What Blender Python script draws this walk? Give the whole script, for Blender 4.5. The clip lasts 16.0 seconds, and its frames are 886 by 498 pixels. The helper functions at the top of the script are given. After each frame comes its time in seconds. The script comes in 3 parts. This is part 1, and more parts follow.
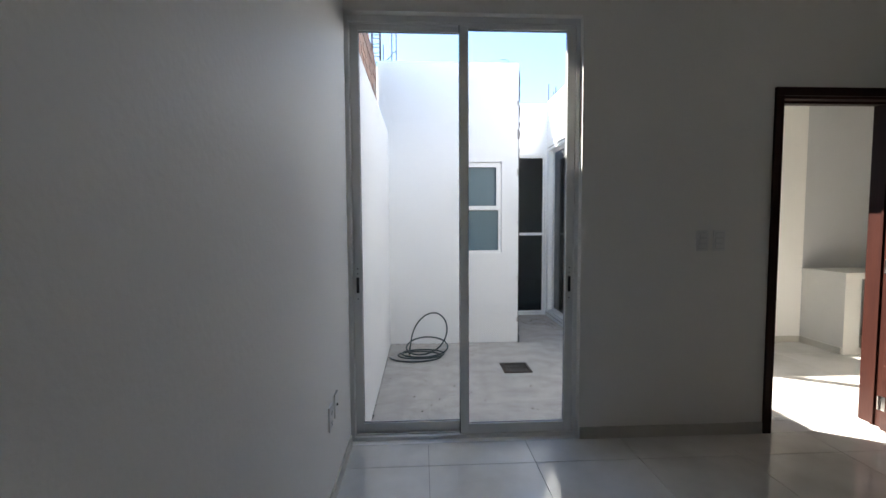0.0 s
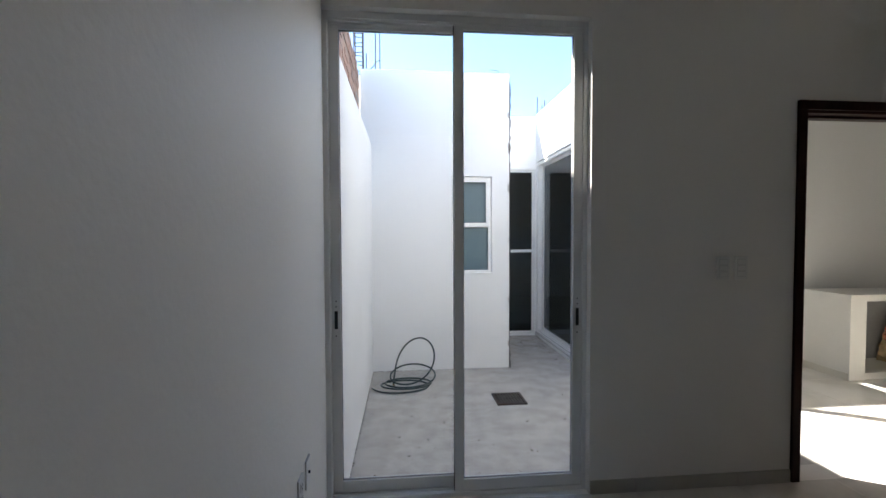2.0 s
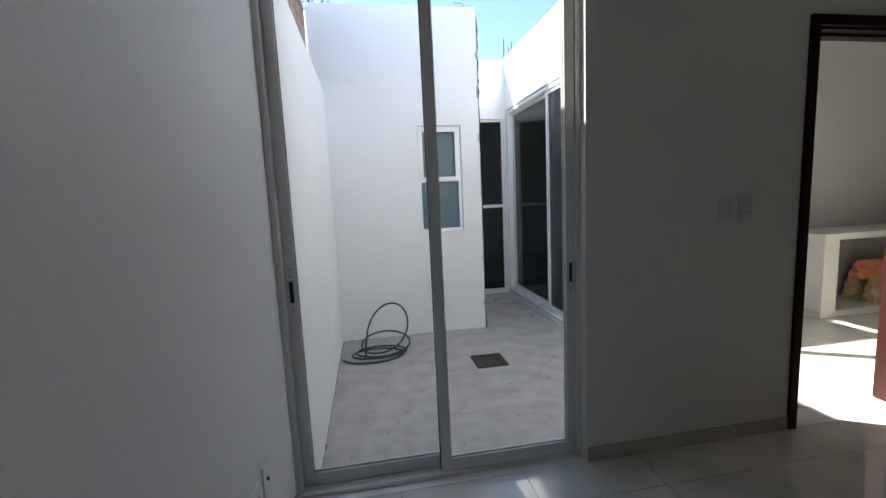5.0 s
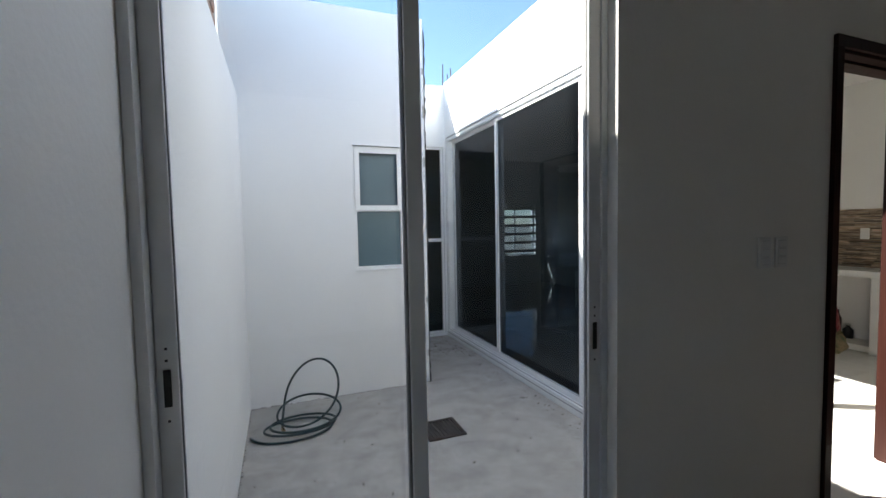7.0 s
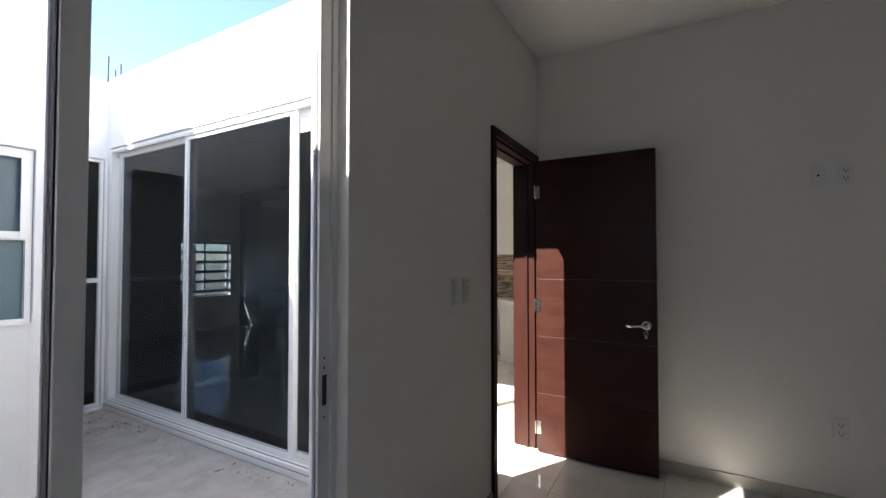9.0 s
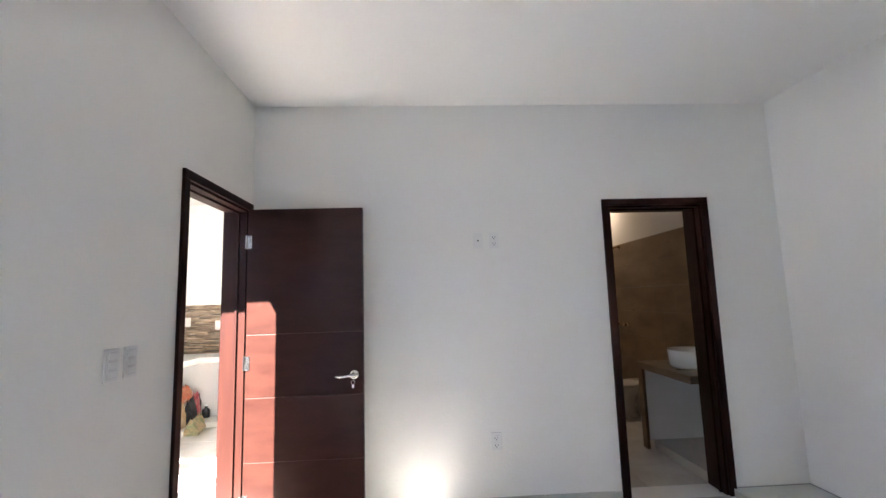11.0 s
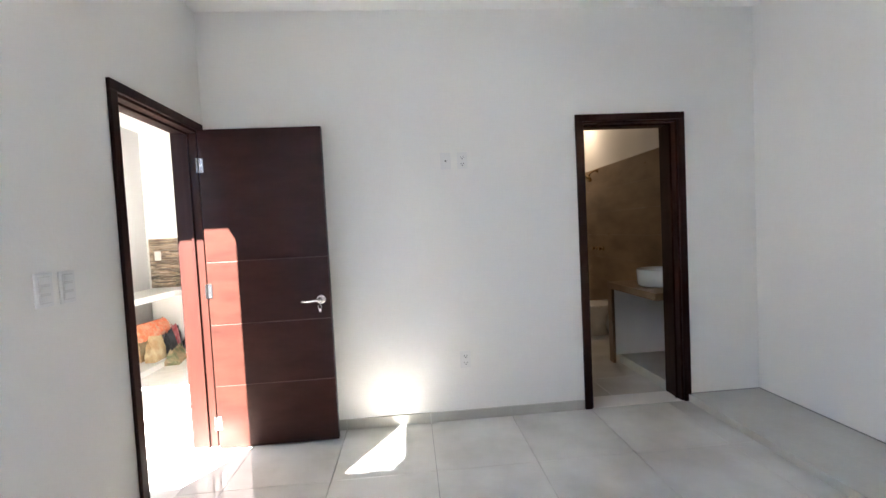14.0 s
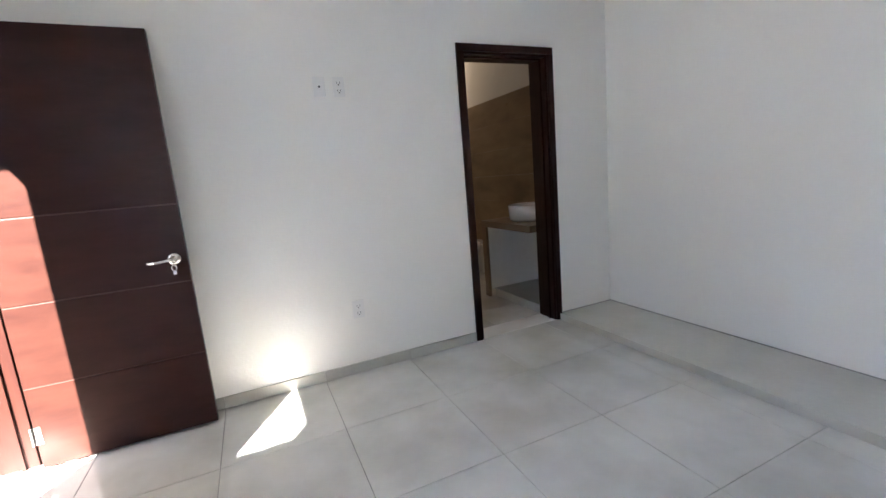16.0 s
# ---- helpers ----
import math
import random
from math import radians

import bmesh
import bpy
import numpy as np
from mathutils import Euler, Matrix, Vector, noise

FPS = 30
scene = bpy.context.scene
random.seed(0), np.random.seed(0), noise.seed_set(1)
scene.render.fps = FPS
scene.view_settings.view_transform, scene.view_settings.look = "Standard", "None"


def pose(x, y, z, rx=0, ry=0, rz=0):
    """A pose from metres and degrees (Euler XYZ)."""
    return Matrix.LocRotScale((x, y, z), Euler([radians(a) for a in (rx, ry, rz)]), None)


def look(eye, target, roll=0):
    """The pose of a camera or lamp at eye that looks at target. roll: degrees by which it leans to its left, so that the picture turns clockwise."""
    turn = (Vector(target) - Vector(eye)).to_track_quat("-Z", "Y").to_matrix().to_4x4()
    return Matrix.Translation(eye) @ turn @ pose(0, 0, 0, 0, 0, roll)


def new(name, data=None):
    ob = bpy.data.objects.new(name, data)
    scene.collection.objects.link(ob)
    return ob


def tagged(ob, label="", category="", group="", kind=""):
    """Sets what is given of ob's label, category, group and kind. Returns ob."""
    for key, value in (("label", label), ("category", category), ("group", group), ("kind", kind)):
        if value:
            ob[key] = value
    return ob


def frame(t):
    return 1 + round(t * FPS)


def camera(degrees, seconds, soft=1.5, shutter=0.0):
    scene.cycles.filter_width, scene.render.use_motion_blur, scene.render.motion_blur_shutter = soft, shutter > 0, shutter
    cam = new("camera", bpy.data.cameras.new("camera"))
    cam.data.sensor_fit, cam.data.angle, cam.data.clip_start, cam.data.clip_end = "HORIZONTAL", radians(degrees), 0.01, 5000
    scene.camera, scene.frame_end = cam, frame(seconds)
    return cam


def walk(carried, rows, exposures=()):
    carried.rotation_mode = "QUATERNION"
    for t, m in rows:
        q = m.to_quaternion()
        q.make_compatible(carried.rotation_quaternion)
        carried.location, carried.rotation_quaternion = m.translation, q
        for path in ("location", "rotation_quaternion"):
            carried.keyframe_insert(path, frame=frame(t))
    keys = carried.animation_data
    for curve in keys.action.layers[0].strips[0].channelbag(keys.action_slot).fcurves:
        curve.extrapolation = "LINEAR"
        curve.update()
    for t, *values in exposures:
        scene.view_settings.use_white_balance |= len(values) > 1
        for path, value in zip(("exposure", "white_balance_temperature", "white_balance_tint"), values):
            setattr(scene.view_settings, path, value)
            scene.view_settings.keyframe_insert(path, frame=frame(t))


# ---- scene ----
cam = camera(92.5, 16.0)
PATH = [
    (0, (0.389, -2.493, 1.323), (0.49, -0.499, 1.205), -0.3),
    (0.5, (0.358, -2.37, 1.339), (0.484, -0.377, 1.222), -0.3),
    (1, (0.325, -2.256, 1.365), (0.463, -0.264, 1.246), -0.3),
    (1.5, (0.334, -2.197, 1.382), (0.496, -0.207, 1.278), -0.3),
    (2, (0.355, -2.164, 1.395), (0.54, -0.173, 1.332), -0.2),
    (2.5, (0.358, -2.164, 1.415), (0.573, -0.176, 1.466), -0.2),
    (3, (0.365, -2.171, 1.433), (0.604, -0.19, 1.569), -0.2),
    (3.5, (0.412, -2.129, 1.439), (0.646, -0.144, 1.512), -0.4),
    (3.9, (0.42, -2.062, 1.4), (0.666, -0.081, 1.28), -1.1),
    (4, (0.432, -2.083, 1.388), (0.661, -0.104, 1.213), -1.0),
    (4.2, (0.419, -2.048, 1.371), (0.655, -0.078, 1.118), -1.3),
    (6.3, (0.303, -1.417, 1.337), (0.831, 0.503, 1.152), -1.7),
    (6.5, (0.32, -1.35, 1.339), (0.874, 0.565, 1.176), -1.3),
    (7, (0.275, -1.127, 1.347), (0.993, 0.737, 1.237), -1.1),
    (7.5, (0.236, -1.035, 1.352), (1.073, 0.78, 1.287), -0.8),
    (8, (0.232, -1.073, 1.367), (1.189, 0.682, 1.324), -0.6),
    (8.5, (0.26, -1.069, 1.372), (1.548, 0.462, 1.348), 0.4),
    (9, (0.297, -0.945, 1.367), (2.037, 0.04, 1.416), 0.0),
    (9.5, (0.318, -1.038, 1.38), (2.277, -0.645, 1.472), -1.4),
    (10, (0.339, -1.075, 1.406), (2.336, -1.011, 1.503), -1.5),
    (10.2, (0.348, -1.098, 1.41), (2.345, -1.103, 1.516), -1.5),
    (12.3, (0.384, -1.309, 1.478), (2.348, -1.453, 1.829), -2.1),
    (12.5, (0.392, -1.308, 1.483), (2.354, -1.459, 1.838), -2.1),
    (13, (0.418, -1.306, 1.47), (2.394, -1.476, 1.732), -2.2),
    (13.5, (0.436, -1.33, 1.411), (2.428, -1.49, 1.491), -2.6),
    (14, (0.449, -1.339, 1.354), (2.442, -1.491, 1.27), -2.9),
    (14.5, (0.449, -1.354, 1.292), (2.429, -1.493, 1.044), -3.2),
    (15, (0.478, -1.334, 1.237), (2.439, -1.487, 0.875), -3.5),
    (15.5, (0.551, -1.278, 1.233), (2.475, -1.642, 0.824), -3.0),
    (16, (0.704, -1.128, 1.254), (2.505, -1.928, 0.916), -4.9),
]
walk(cam, [(t, look(eye, target, roll)) for t, eye, target, roll in PATH],
     [(0.0, 2.46, 6700, 12), (3.0, 2.42, 6700, 12), (4.2, 2.28, 6700, 12), (6.5, 2.04, 6550, 10), (8.4, 2.06, 6500, 10), (9.0, 2.62, 6800, 15), (9.5, 3.36, 7050, 18), (10.2, 4.10, 6600, 18),
      (12.3, 5.33, 6400, 16), (13.0, 5.30, 6400, 16), (14.0, 5.05, 6430, 15), (15.0, 4.93, 6450, 15), (16.0, 4.84, 6400, 15)])

# ---- sun, sky ----
SUN_EL, SUN_SLOPE = radians(42.8), math.atan(0.59)
travel = Vector((math.cos(SUN_EL) * math.cos(SUN_SLOPE), -math.cos(SUN_EL) * math.sin(SUN_SLOPE), -math.sin(SUN_EL)))
world = bpy.data.worlds.new("sky")
scene.world = world
world.use_nodes = True
wn = world.node_tree.nodes
sky = wn.new("ShaderNodeTexSky")
sky.sky_type, sky.sun_disc = "NISHITA", False
sky.sun_elevation = SUN_EL
sky.sun_rotation = math.atan2(-travel.x, -travel.y)
sky.air_density, sky.dust_density, sky.ozone_density = 1.0, 0.3, 4.0
wn["Background"].inputs["Strength"].default_value = 0.10
world.node_tree.links.new(sky.outputs[0], wn["Background"].inputs[0])
sun = new("sun", bpy.data.lights.new("sun", "SUN"))
sun.data.energy, sun.data.angle, sun.data.color = 5.0, radians(0.55), (1.0, 0.965, 0.91)
sun.matrix_world = look((0, 0, 8), Vector((0, 0, 8)) + travel)


def area(name, eye, target, size, power, color):
    ob = new(name, bpy.data.lights.new(name, "AREA"))
    ob.data.shape, ob.data.size, ob.data.energy, ob.data.color = "DISK", size, power, color
    ob.matrix_world = look(eye, target)
    return ob


area("bathroom_lamp_light", (6.25, -3.6, 2.80), (6.25, -3.65, 0), 0.2, 0.2, (1.0, 0.78, 0.55))
# Added fill lamp for the patio's sky light through the living room's tinted glazing.
fill = area("glazing_daylight", (2.56, 1.0, 1.2), (6.0, 1.0, 1.0), 1.5, 0.3, (0.95, 0.98, 1.0))
fill.data.shape, fill.data.size, fill.data.size_y = "RECTANGLE", 1.5, 2.2


# ---- materials ----
def mat(name, color, rough=0.6, metal=0.0, spots=None, scale=3.0, amount=0.06, grain=40.0, bump=0.0, bump_scale=60.0, island=0.0, stretch=None, spec=0.5, coat=0.0, vary=0.0, rough_vary=0.06):
    """A surface with slow stains, fine grain and relief. spots: colour of the stains."""
    m = bpy.data.materials.new(name)
    m.use_nodes = True
    t = m.node_tree
    n, l = t.nodes, t.links
    b = n["Principled BSDF"]
    b.inputs["Metallic"].default_value = metal
    b.inputs["Specular IOR Level"].default_value = spec
    b.inputs["Coat Weight"].default_value = coat
    b.inputs["Coat Roughness"].default_value = 0.12
    tc = n.new("ShaderNodeTexCoord")
    geo = n.new("ShaderNodeNewGeometry")
    mp = n.new("ShaderNodeMapping")
    l.new(geo.outputs["Position"], mp.inputs[0])
    if stretch:
        mp.inputs["Scale"].default_value = stretch
    big, fine = n.new("ShaderNodeTexNoise"), n.new("ShaderNodeTexNoise")
    big.inputs["Scale"].default_value, big.inputs["Detail"].default_value = scale, 6
    fine.inputs["Scale"].default_value, fine.inputs["Detail"].default_value = grain, 4
    l.new(mp.outputs[0], big.inputs[0])
    l.new(mp.outputs[0], fine.inputs[0])
    ramp = n.new("ShaderNodeMapRange")
    ramp.inputs[1].default_value, ramp.inputs[2].default_value = 0.38, 0.68
    l.new(big.outputs["Fac"], ramp.inputs[0])
    mix = n.new("ShaderNodeMix")
    mix.data_type = "RGBA"
    mix.inputs[6].default_value = (*color, 1)
    mix.inputs[7].default_value = (*(spots or [c * (1 - 2 * amount) for c in color]), 1)
    l.new(ramp.outputs[0], mix.inputs[0])
    hsv = n.new("ShaderNodeHueSaturation")
    l.new(mix.outputs[2], hsv.inputs["Color"])
    val = n.new("ShaderNodeMapRange")
    val.inputs[3].default_value, val.inputs[4].default_value = 1 - amount, 1 + amount
    l.new(fine.outputs["Fac"], val.inputs[0])
    out = val.outputs[0]
    if vary or island:
        src = n.new("ShaderNodeObjectInfo").outputs["Random"] if vary else geo.outputs["Random Per Island"]
        r2 = n.new("ShaderNodeMapRange")
        r2.inputs[3].default_value, r2.inputs[4].default_value = 1 - (vary or island), 1 + (vary or island)
        l.new(src, r2.inputs[0])
        mul = n.new("ShaderNodeMath")
        mul.operation = "MULTIPLY"
        l.new(out, mul.inputs[0])
        l.new(r2.outputs[0], mul.inputs[1])
        out = mul.outputs[0]
    l.new(out, hsv.inputs["Value"])
    l.new(hsv.outputs[0], b.inputs["Base Color"])
    rr = n.new("ShaderNodeMapRange")
    rr.inputs[3].default_value, rr.inputs[4].default_value = max(0.02, rough - rough_vary), min(1, rough + rough_vary)
    l.new(big.outputs["Fac"], rr.inputs[0])
    l.new(rr.outputs[0], b.inputs["Roughness"])
    if bump:
        tex = n.new("ShaderNodeTexNoise")
        tex.inputs["Scale"].default_value, tex.inputs["Detail"].default_value = bump_scale, 5
        l.new(mp.outputs[0], tex.inputs[0])
        bp = n.new("ShaderNodeBump")
        bp.inputs["Strength"].default_value, bp.inputs["Distance"].default_value = bump, 0.004
        l.new(tex.outputs["Fac"], bp.inputs["Height"])
        l.new(bp.outputs[0], b.inputs["Normal"])
    return m


def pane_mat(name, tint, ior=1.5, rough=0.0, diffuse=0.0):
    """Thin glass: clear but for its tint, mirror by Fresnel; diffuse: how far it is frosted."""
    m = bpy.data.materials.new(name)
    m.use_nodes = True
    n, l = m.node_tree.nodes, m.node_tree.links
    n.remove(n["Principled BSDF"])
    clear, gloss, fr, mix = n.new("ShaderNodeBsdfTransparent"), n.new("ShaderNodeBsdfGlossy"), n.new("ShaderNodeLayerWeight"), n.new("ShaderNodeMixShader")
    clear.inputs[0].default_value = (*tint, 1)
    gloss.inputs["Roughness"].default_value = rough
    fr.inputs[0].default_value = 0.5
    power, shift = n.new("ShaderNodeMath"), n.new("ShaderNodeMapRange")
    power.operation = "POWER"
    power.inputs[1].default_value = 5.0
    shift.inputs[3].default_value, shift.inputs[4].default_value = ((ior - 1) / (ior + 1)) ** 2, 1.0
    l.new(fr.outputs["Facing"], power.inputs[0])
    l.new(power.outputs[0], shift.inputs[0])
    base = clear.outputs[0]
    if diffuse:
        d, mx = n.new("ShaderNodeBsdfDiffuse"), n.new("ShaderNodeMixShader")
        d.inputs[0].default_value = (0.10, 0.17, 0.20, 1)
        mx.inputs[0].default_value = diffuse
        l.new(base, mx.inputs[1])
        l.new(d.outputs[0], mx.inputs[2])
        base = mx.outputs[0]
    l.new(shift.outputs[0], mix.inputs[0])
    l.new(base, mix.inputs[1])
    l.new(gloss.outputs[0], mix.inputs[2])
    l.new(mix.outputs[0], n["Material Output"].inputs[0])
    return m


PAINT = mat("white_wall_paint", (0.90, 0.88, 0.832), 0.55, amount=0.014, scale=0.8, bump=0.32, bump_scale=48, grain=70)
# Like PAINT but greyer, for the kitchen wall east of the pier.
GREYP = mat("kitchen_wall_grey", (0.54, 0.545, 0.545), 0.55, amount=0.014, scale=0.8, bump=0.3, bump_scale=48, grain=70)
PAINT_OUT = mat("white_exterior_paint", (0.84, 0.84, 0.83), 0.75, amount=0.03, scale=1.2, bump=0.5, bump_scale=45, grain=80)
CEIL = mat("ceiling_paint", (0.90, 0.885, 0.845), 0.8, amount=0.01, scale=0.7, bump=0.2, bump_scale=40)
TILE = mat("floor_tile_polished", (0.745, 0.73, 0.685), 0.06, spots=(0.60, 0.585, 0.53), amount=0.045, scale=2.3, grain=11, vary=0.025, bump=0.02, bump_scale=8, rough_vary=0.05)
GROUT = mat("tile_grout", (0.33, 0.32, 0.30), 0.85, amount=0.1, scale=6)
BASE = mat("skirting_tile", (0.56, 0.54, 0.48), 0.3, spots=(0.48, 0.46, 0.40), amount=0.03)
CEMENT = mat("polished_cement", (0.68, 0.67, 0.61), 0.22, spots=(0.59, 0.575, 0.51), amount=0.05, scale=2.2, bump=0.12, bump_scale=14)
CONC = mat("patio_concrete", (0.44, 0.415, 0.375), 0.85, spots=(0.345, 0.322, 0.288), amount=0.18, scale=6.5, grain=34, bump=0.5, bump_scale=30)
RAWC = mat("raw_concrete", (0.42, 0.40, 0.37), 0.9, spots=(0.30, 0.28, 0.26), amount=0.12, scale=5, bump=0.9, bump_scale=25)
ALU = mat("white_lacquered_aluminium", (0.84, 0.84, 0.83), 0.34, amount=0.015, scale=2, spec=0.5)
WOOD = mat("dark_red_wood", (0.0355, 0.0128, 0.0088), 0.33, spots=(0.0235, 0.0076, 0.0054), amount=0.16, spec=0.25, scale=4.0, grain=14, stretch=(1.0, 1.0, 3.0), bump=0.12, bump_scale=12, coat=0.03)
WOODV = mat("dark_red_wood_upright", (0.032, 0.0106, 0.0072), 0.4, spots=(0.022, 0.0066, 0.0048), spec=0.2, amount=0.15, scale=3, grain=18, stretch=(9.0, 9.0, 0.8), bump=0.12, bump_scale=14)
# Lighter than the door's wood, for light caught on the groove bevels.
GROOVE_LIT = mat("lit_groove_wood", (0.065, 0.026, 0.017), 0.5, amount=0.1)
GASKET = mat("grey_gasket", (0.30, 0.30, 0.30), 0.7)
STEEL = mat("satin_steel", (0.60, 0.58, 0.55), 0.22, 1.0, amount=0.04)
RUST = mat("rusty_iron", (0.045, 0.036, 0.032), 0.75, 0.4, spots=(0.075, 0.05, 0.038), amount=0.2, scale=9, bump=0.5)
BLACKIRON = mat("black_painted_iron", (0.018, 0.018, 0.02), 0.55, amount=0.1)
IRON = mat("worn_grey_iron", (0.095, 0.08, 0.07), 0.6, 0.3, spots=(0.06, 0.045, 0.035), amount=0.2, scale=14, bump=0.4)
PLASTIC = mat("white_plastic", (0.835, 0.825, 0.80), 0.3, amount=0.01)
# Darker plastic that paints the shading lines round the rockers.
ROCKER_SHADE = mat("rocker_shade_plastic", (0.755, 0.745, 0.72), 0.6)
SLOT = mat("dark_slot", (0.03, 0.03, 0.03), 0.6)
RUBBER = mat("green_rubber", (0.004, 0.020, 0.020), 0.35, spots=(0.006, 0.036, 0.034), amount=0.15, scale=12)
BRICK = mat("red_brick", (0.38, 0.19, 0.12), 0.9, spots=(0.30, 0.22, 0.17), amount=0.15, scale=9, vary=0.28, bump=0.9, bump_scale=40)
# Raw broken edge, darkened for the shade on its east side.
EDGE_SHADE = mat("shaded_broken_render", (0.085, 0.08, 0.075), 0.95, amount=0.3, scale=30, bump=0.9)
MORTAR = mat("mortar", (0.40, 0.37, 0.33), 0.95, amount=0.15, scale=8, bump=0.9)
UNDER = mat("plain_grey", (0.34, 0.34, 0.33), 0.8, amount=0.08, scale=4, bump=0.3)
COUNTER = mat("counter_cement", (0.66, 0.65, 0.61), 0.4, amount=0.03, scale=2.5, bump=0.1)
MOS = mat("strip_mosaic", (0.42, 0.33, 0.235), 0.35, spots=(0.15, 0.09, 0.05), amount=0.1, scale=7, island=0.75, bump=0.2, stretch=(1, 1, 6))
BTILE = mat("brown_wall_tile", (0.28, 0.19, 0.10), 0.3, spots=(0.17, 0.11, 0.055), amount=0.08, scale=2.2, grain=10, stretch=(1, 1, 2.5), vary=0.05)
VANITY = mat("vanity_stone_tile", (0.26, 0.18, 0.11), 0.3, spots=(0.19, 0.12, 0.07), amount=0.06, scale=5)
CERAMIC = mat("white_ceramic", (0.80, 0.80, 0.79), 0.08, amount=0.005, coat=0.4)
BRASS = mat("bronzed_metal", (0.38, 0.26, 0.14), 0.25, 1.0, amount=0.05)
GLASS = pane_mat("clear_glass", (0.975, 0.985, 0.98))
TINTED = pane_mat("grey_tinted_glass", (0.33, 0.38, 0.43), ior=1.27)
FROSTED = pane_mat("frosted_glass", (0.15, 0.2, 0.22), rough=0.35, diffuse=0.85)
GROUNDM = mat("bare_ground", (0.24, 0.21, 0.16), 0.95, spots=(0.15, 0.14, 0.09), amount=0.2, scale=0.4, bump=0.6)
LEAFM = mat("dry_leaf", (0.10, 0.07, 0.04), 0.9, island=0.4)
SACK = mat("orange_paper_sack", (0.62, 0.15, 0.06), 0.6, spots=(0.50, 0.30, 0.20), amount=0.35, scale=16, bump=0.9, bump_scale=18)
KRAFT = mat("kraft_sack", (0.40, 0.27, 0.14), 0.8, spots=(0.50, 0.42, 0.26), amount=0.15, scale=9, bump=0.8, bump_scale=22)
PRINT = mat("printed_kraft", (0.42, 0.30, 0.17), 0.75, spots=(0.16, 0.20, 0.10), amount=0.25, scale=11, bump=0.8, bump_scale=22)
REDPL = mat("red_bag_plastic", (0.42, 0.035, 0.05), 0.35, spots=(0.62, 0.30, 0.28), amount=0.25, scale=14, bump=0.4)
BLACKPL = mat("black_plastic", (0.02, 0.02, 0.022), 0.4, amount=0.2)


# ---- shapes ----
def add_box(bm, lo, hi, bevel=0.0):
    x0, y0, z0 = lo
    x1, y1, z1 = hi
    v = [bm.verts.new(p) for p in ((x0, y0, z0), (x1, y0, z0), (x1, y1, z0), (x0, y1, z0), (x0, y0, z1), (x1, y0, z1), (x1, y1, z1), (x0, y1, z1))]
    f = [bm.faces.new([v[i] for i in q]) for q in ((3, 2, 1, 0), (4, 5, 6, 7), (0, 1, 5, 4), (1, 2, 6, 5), (2, 3, 7, 6), (3, 0, 4, 7))]
    if bevel:
        edges = list({e for g in f for e in g.edges})
        bmesh.ops.bevel(bm, geom=edges, offset=bevel, segments=2, affect="EDGES", profile=0.6)
    return v


def mesh_of(name, bm, material, smooth=False):
    me = bpy.data.meshes.new(name)
    bm.normal_update()
    bm.to_mesh(me)
    bm.free()
    me.materials.append(material)
    if smooth:
        for p in me.polygons:
            p.use_smooth = True
    return me


def part(name, bm, material, parent=None, label="", smooth=False):
    ob = new(name, mesh_of(name, bm, material, smooth))
    ob.parent = parent
    return tagged(ob, label)


def boxes(*items, bevel=0.0):
    bm = bmesh.new()
    for lo, hi in items:
        add_box(bm, lo, hi, bevel)
    return bm


def thing(name, place, label, category, group=""):
    ob = new(name)
    ob.location = place
    ob.empty_display_size = 0.1
    return tagged(ob, label, category, group)


def structure(name, bm, material):
    return tagged(part(name, bm, material), kind="structure")


def solid(axis, a, b, u, z, holes=()):
    """A wall as one closed shell: thickness a to b along axis, u and z its extents, holes as (u0, u1, z0, z1)."""
    us = sorted({*u, *(v for h in holes for v in h[:2])})
    zs = sorted({*z, *(v for h in holes for v in h[2:])})
    bm = bmesh.new()
    verts = {}

    def vert(w, i, k):
        key = (w, i, k)
        if key not in verts:
            p = (w, us[i], zs[k]) if axis == "x" else (us[i], w, zs[k])
            verts[key] = bm.verts.new(p)
        return verts[key]

    def full(i, k):
        if not (0 <= i < len(us) - 1 and 0 <= k < len(zs) - 1):
            return False
        cu, cz = (us[i] + us[i + 1]) / 2, (zs[k] + zs[k + 1]) / 2
        return not any(h[0] < cu < h[1] and h[2] < cz < h[3] for h in holes)

    for i in range(len(us) - 1):
        for k in range(len(zs) - 1):
            if not full(i, k):
                continue
            for w in (a, b):
                bm.faces.new([vert(w, i, k), vert(w, i + 1, k), vert(w, i + 1, k + 1), vert(w, i, k + 1)])
            for di, dk, p, q in ((-1, 0, (i, k), (i, k + 1)), (1, 0, (i + 1, k), (i + 1, k + 1)), (0, -1, (i, k), (i + 1, k)), (0, 1, (i, k + 1), (i + 1, k + 1))):
                if not full(i + di, k + dk):
                    bm.faces.new([vert(a, *p), vert(a, *q), vert(b, *q), vert(b, *p)])
    bmesh.ops.recalc_face_normals(bm, faces=bm.faces)
    return bm


def turned(profile, steps=24):
    """A body of revolution about z from (radius, height) pairs."""
    bm = bmesh.new()
    rings = []
    for r, h in profile:
        rings.append([bm.verts.new((r * math.cos(2 * math.pi * i / steps), r * math.sin(2 * math.pi * i / steps), h)) for i in range(steps)])
    for p, q in zip(rings, rings[1:]):
        for i in range(steps):
            j = (i + 1) % steps
            bm.faces.new((p[i], p[j], q[j], q[i]))
    bm.faces.new(rings[0][::-1])
    bm.faces.new(rings[-1])
    return bm


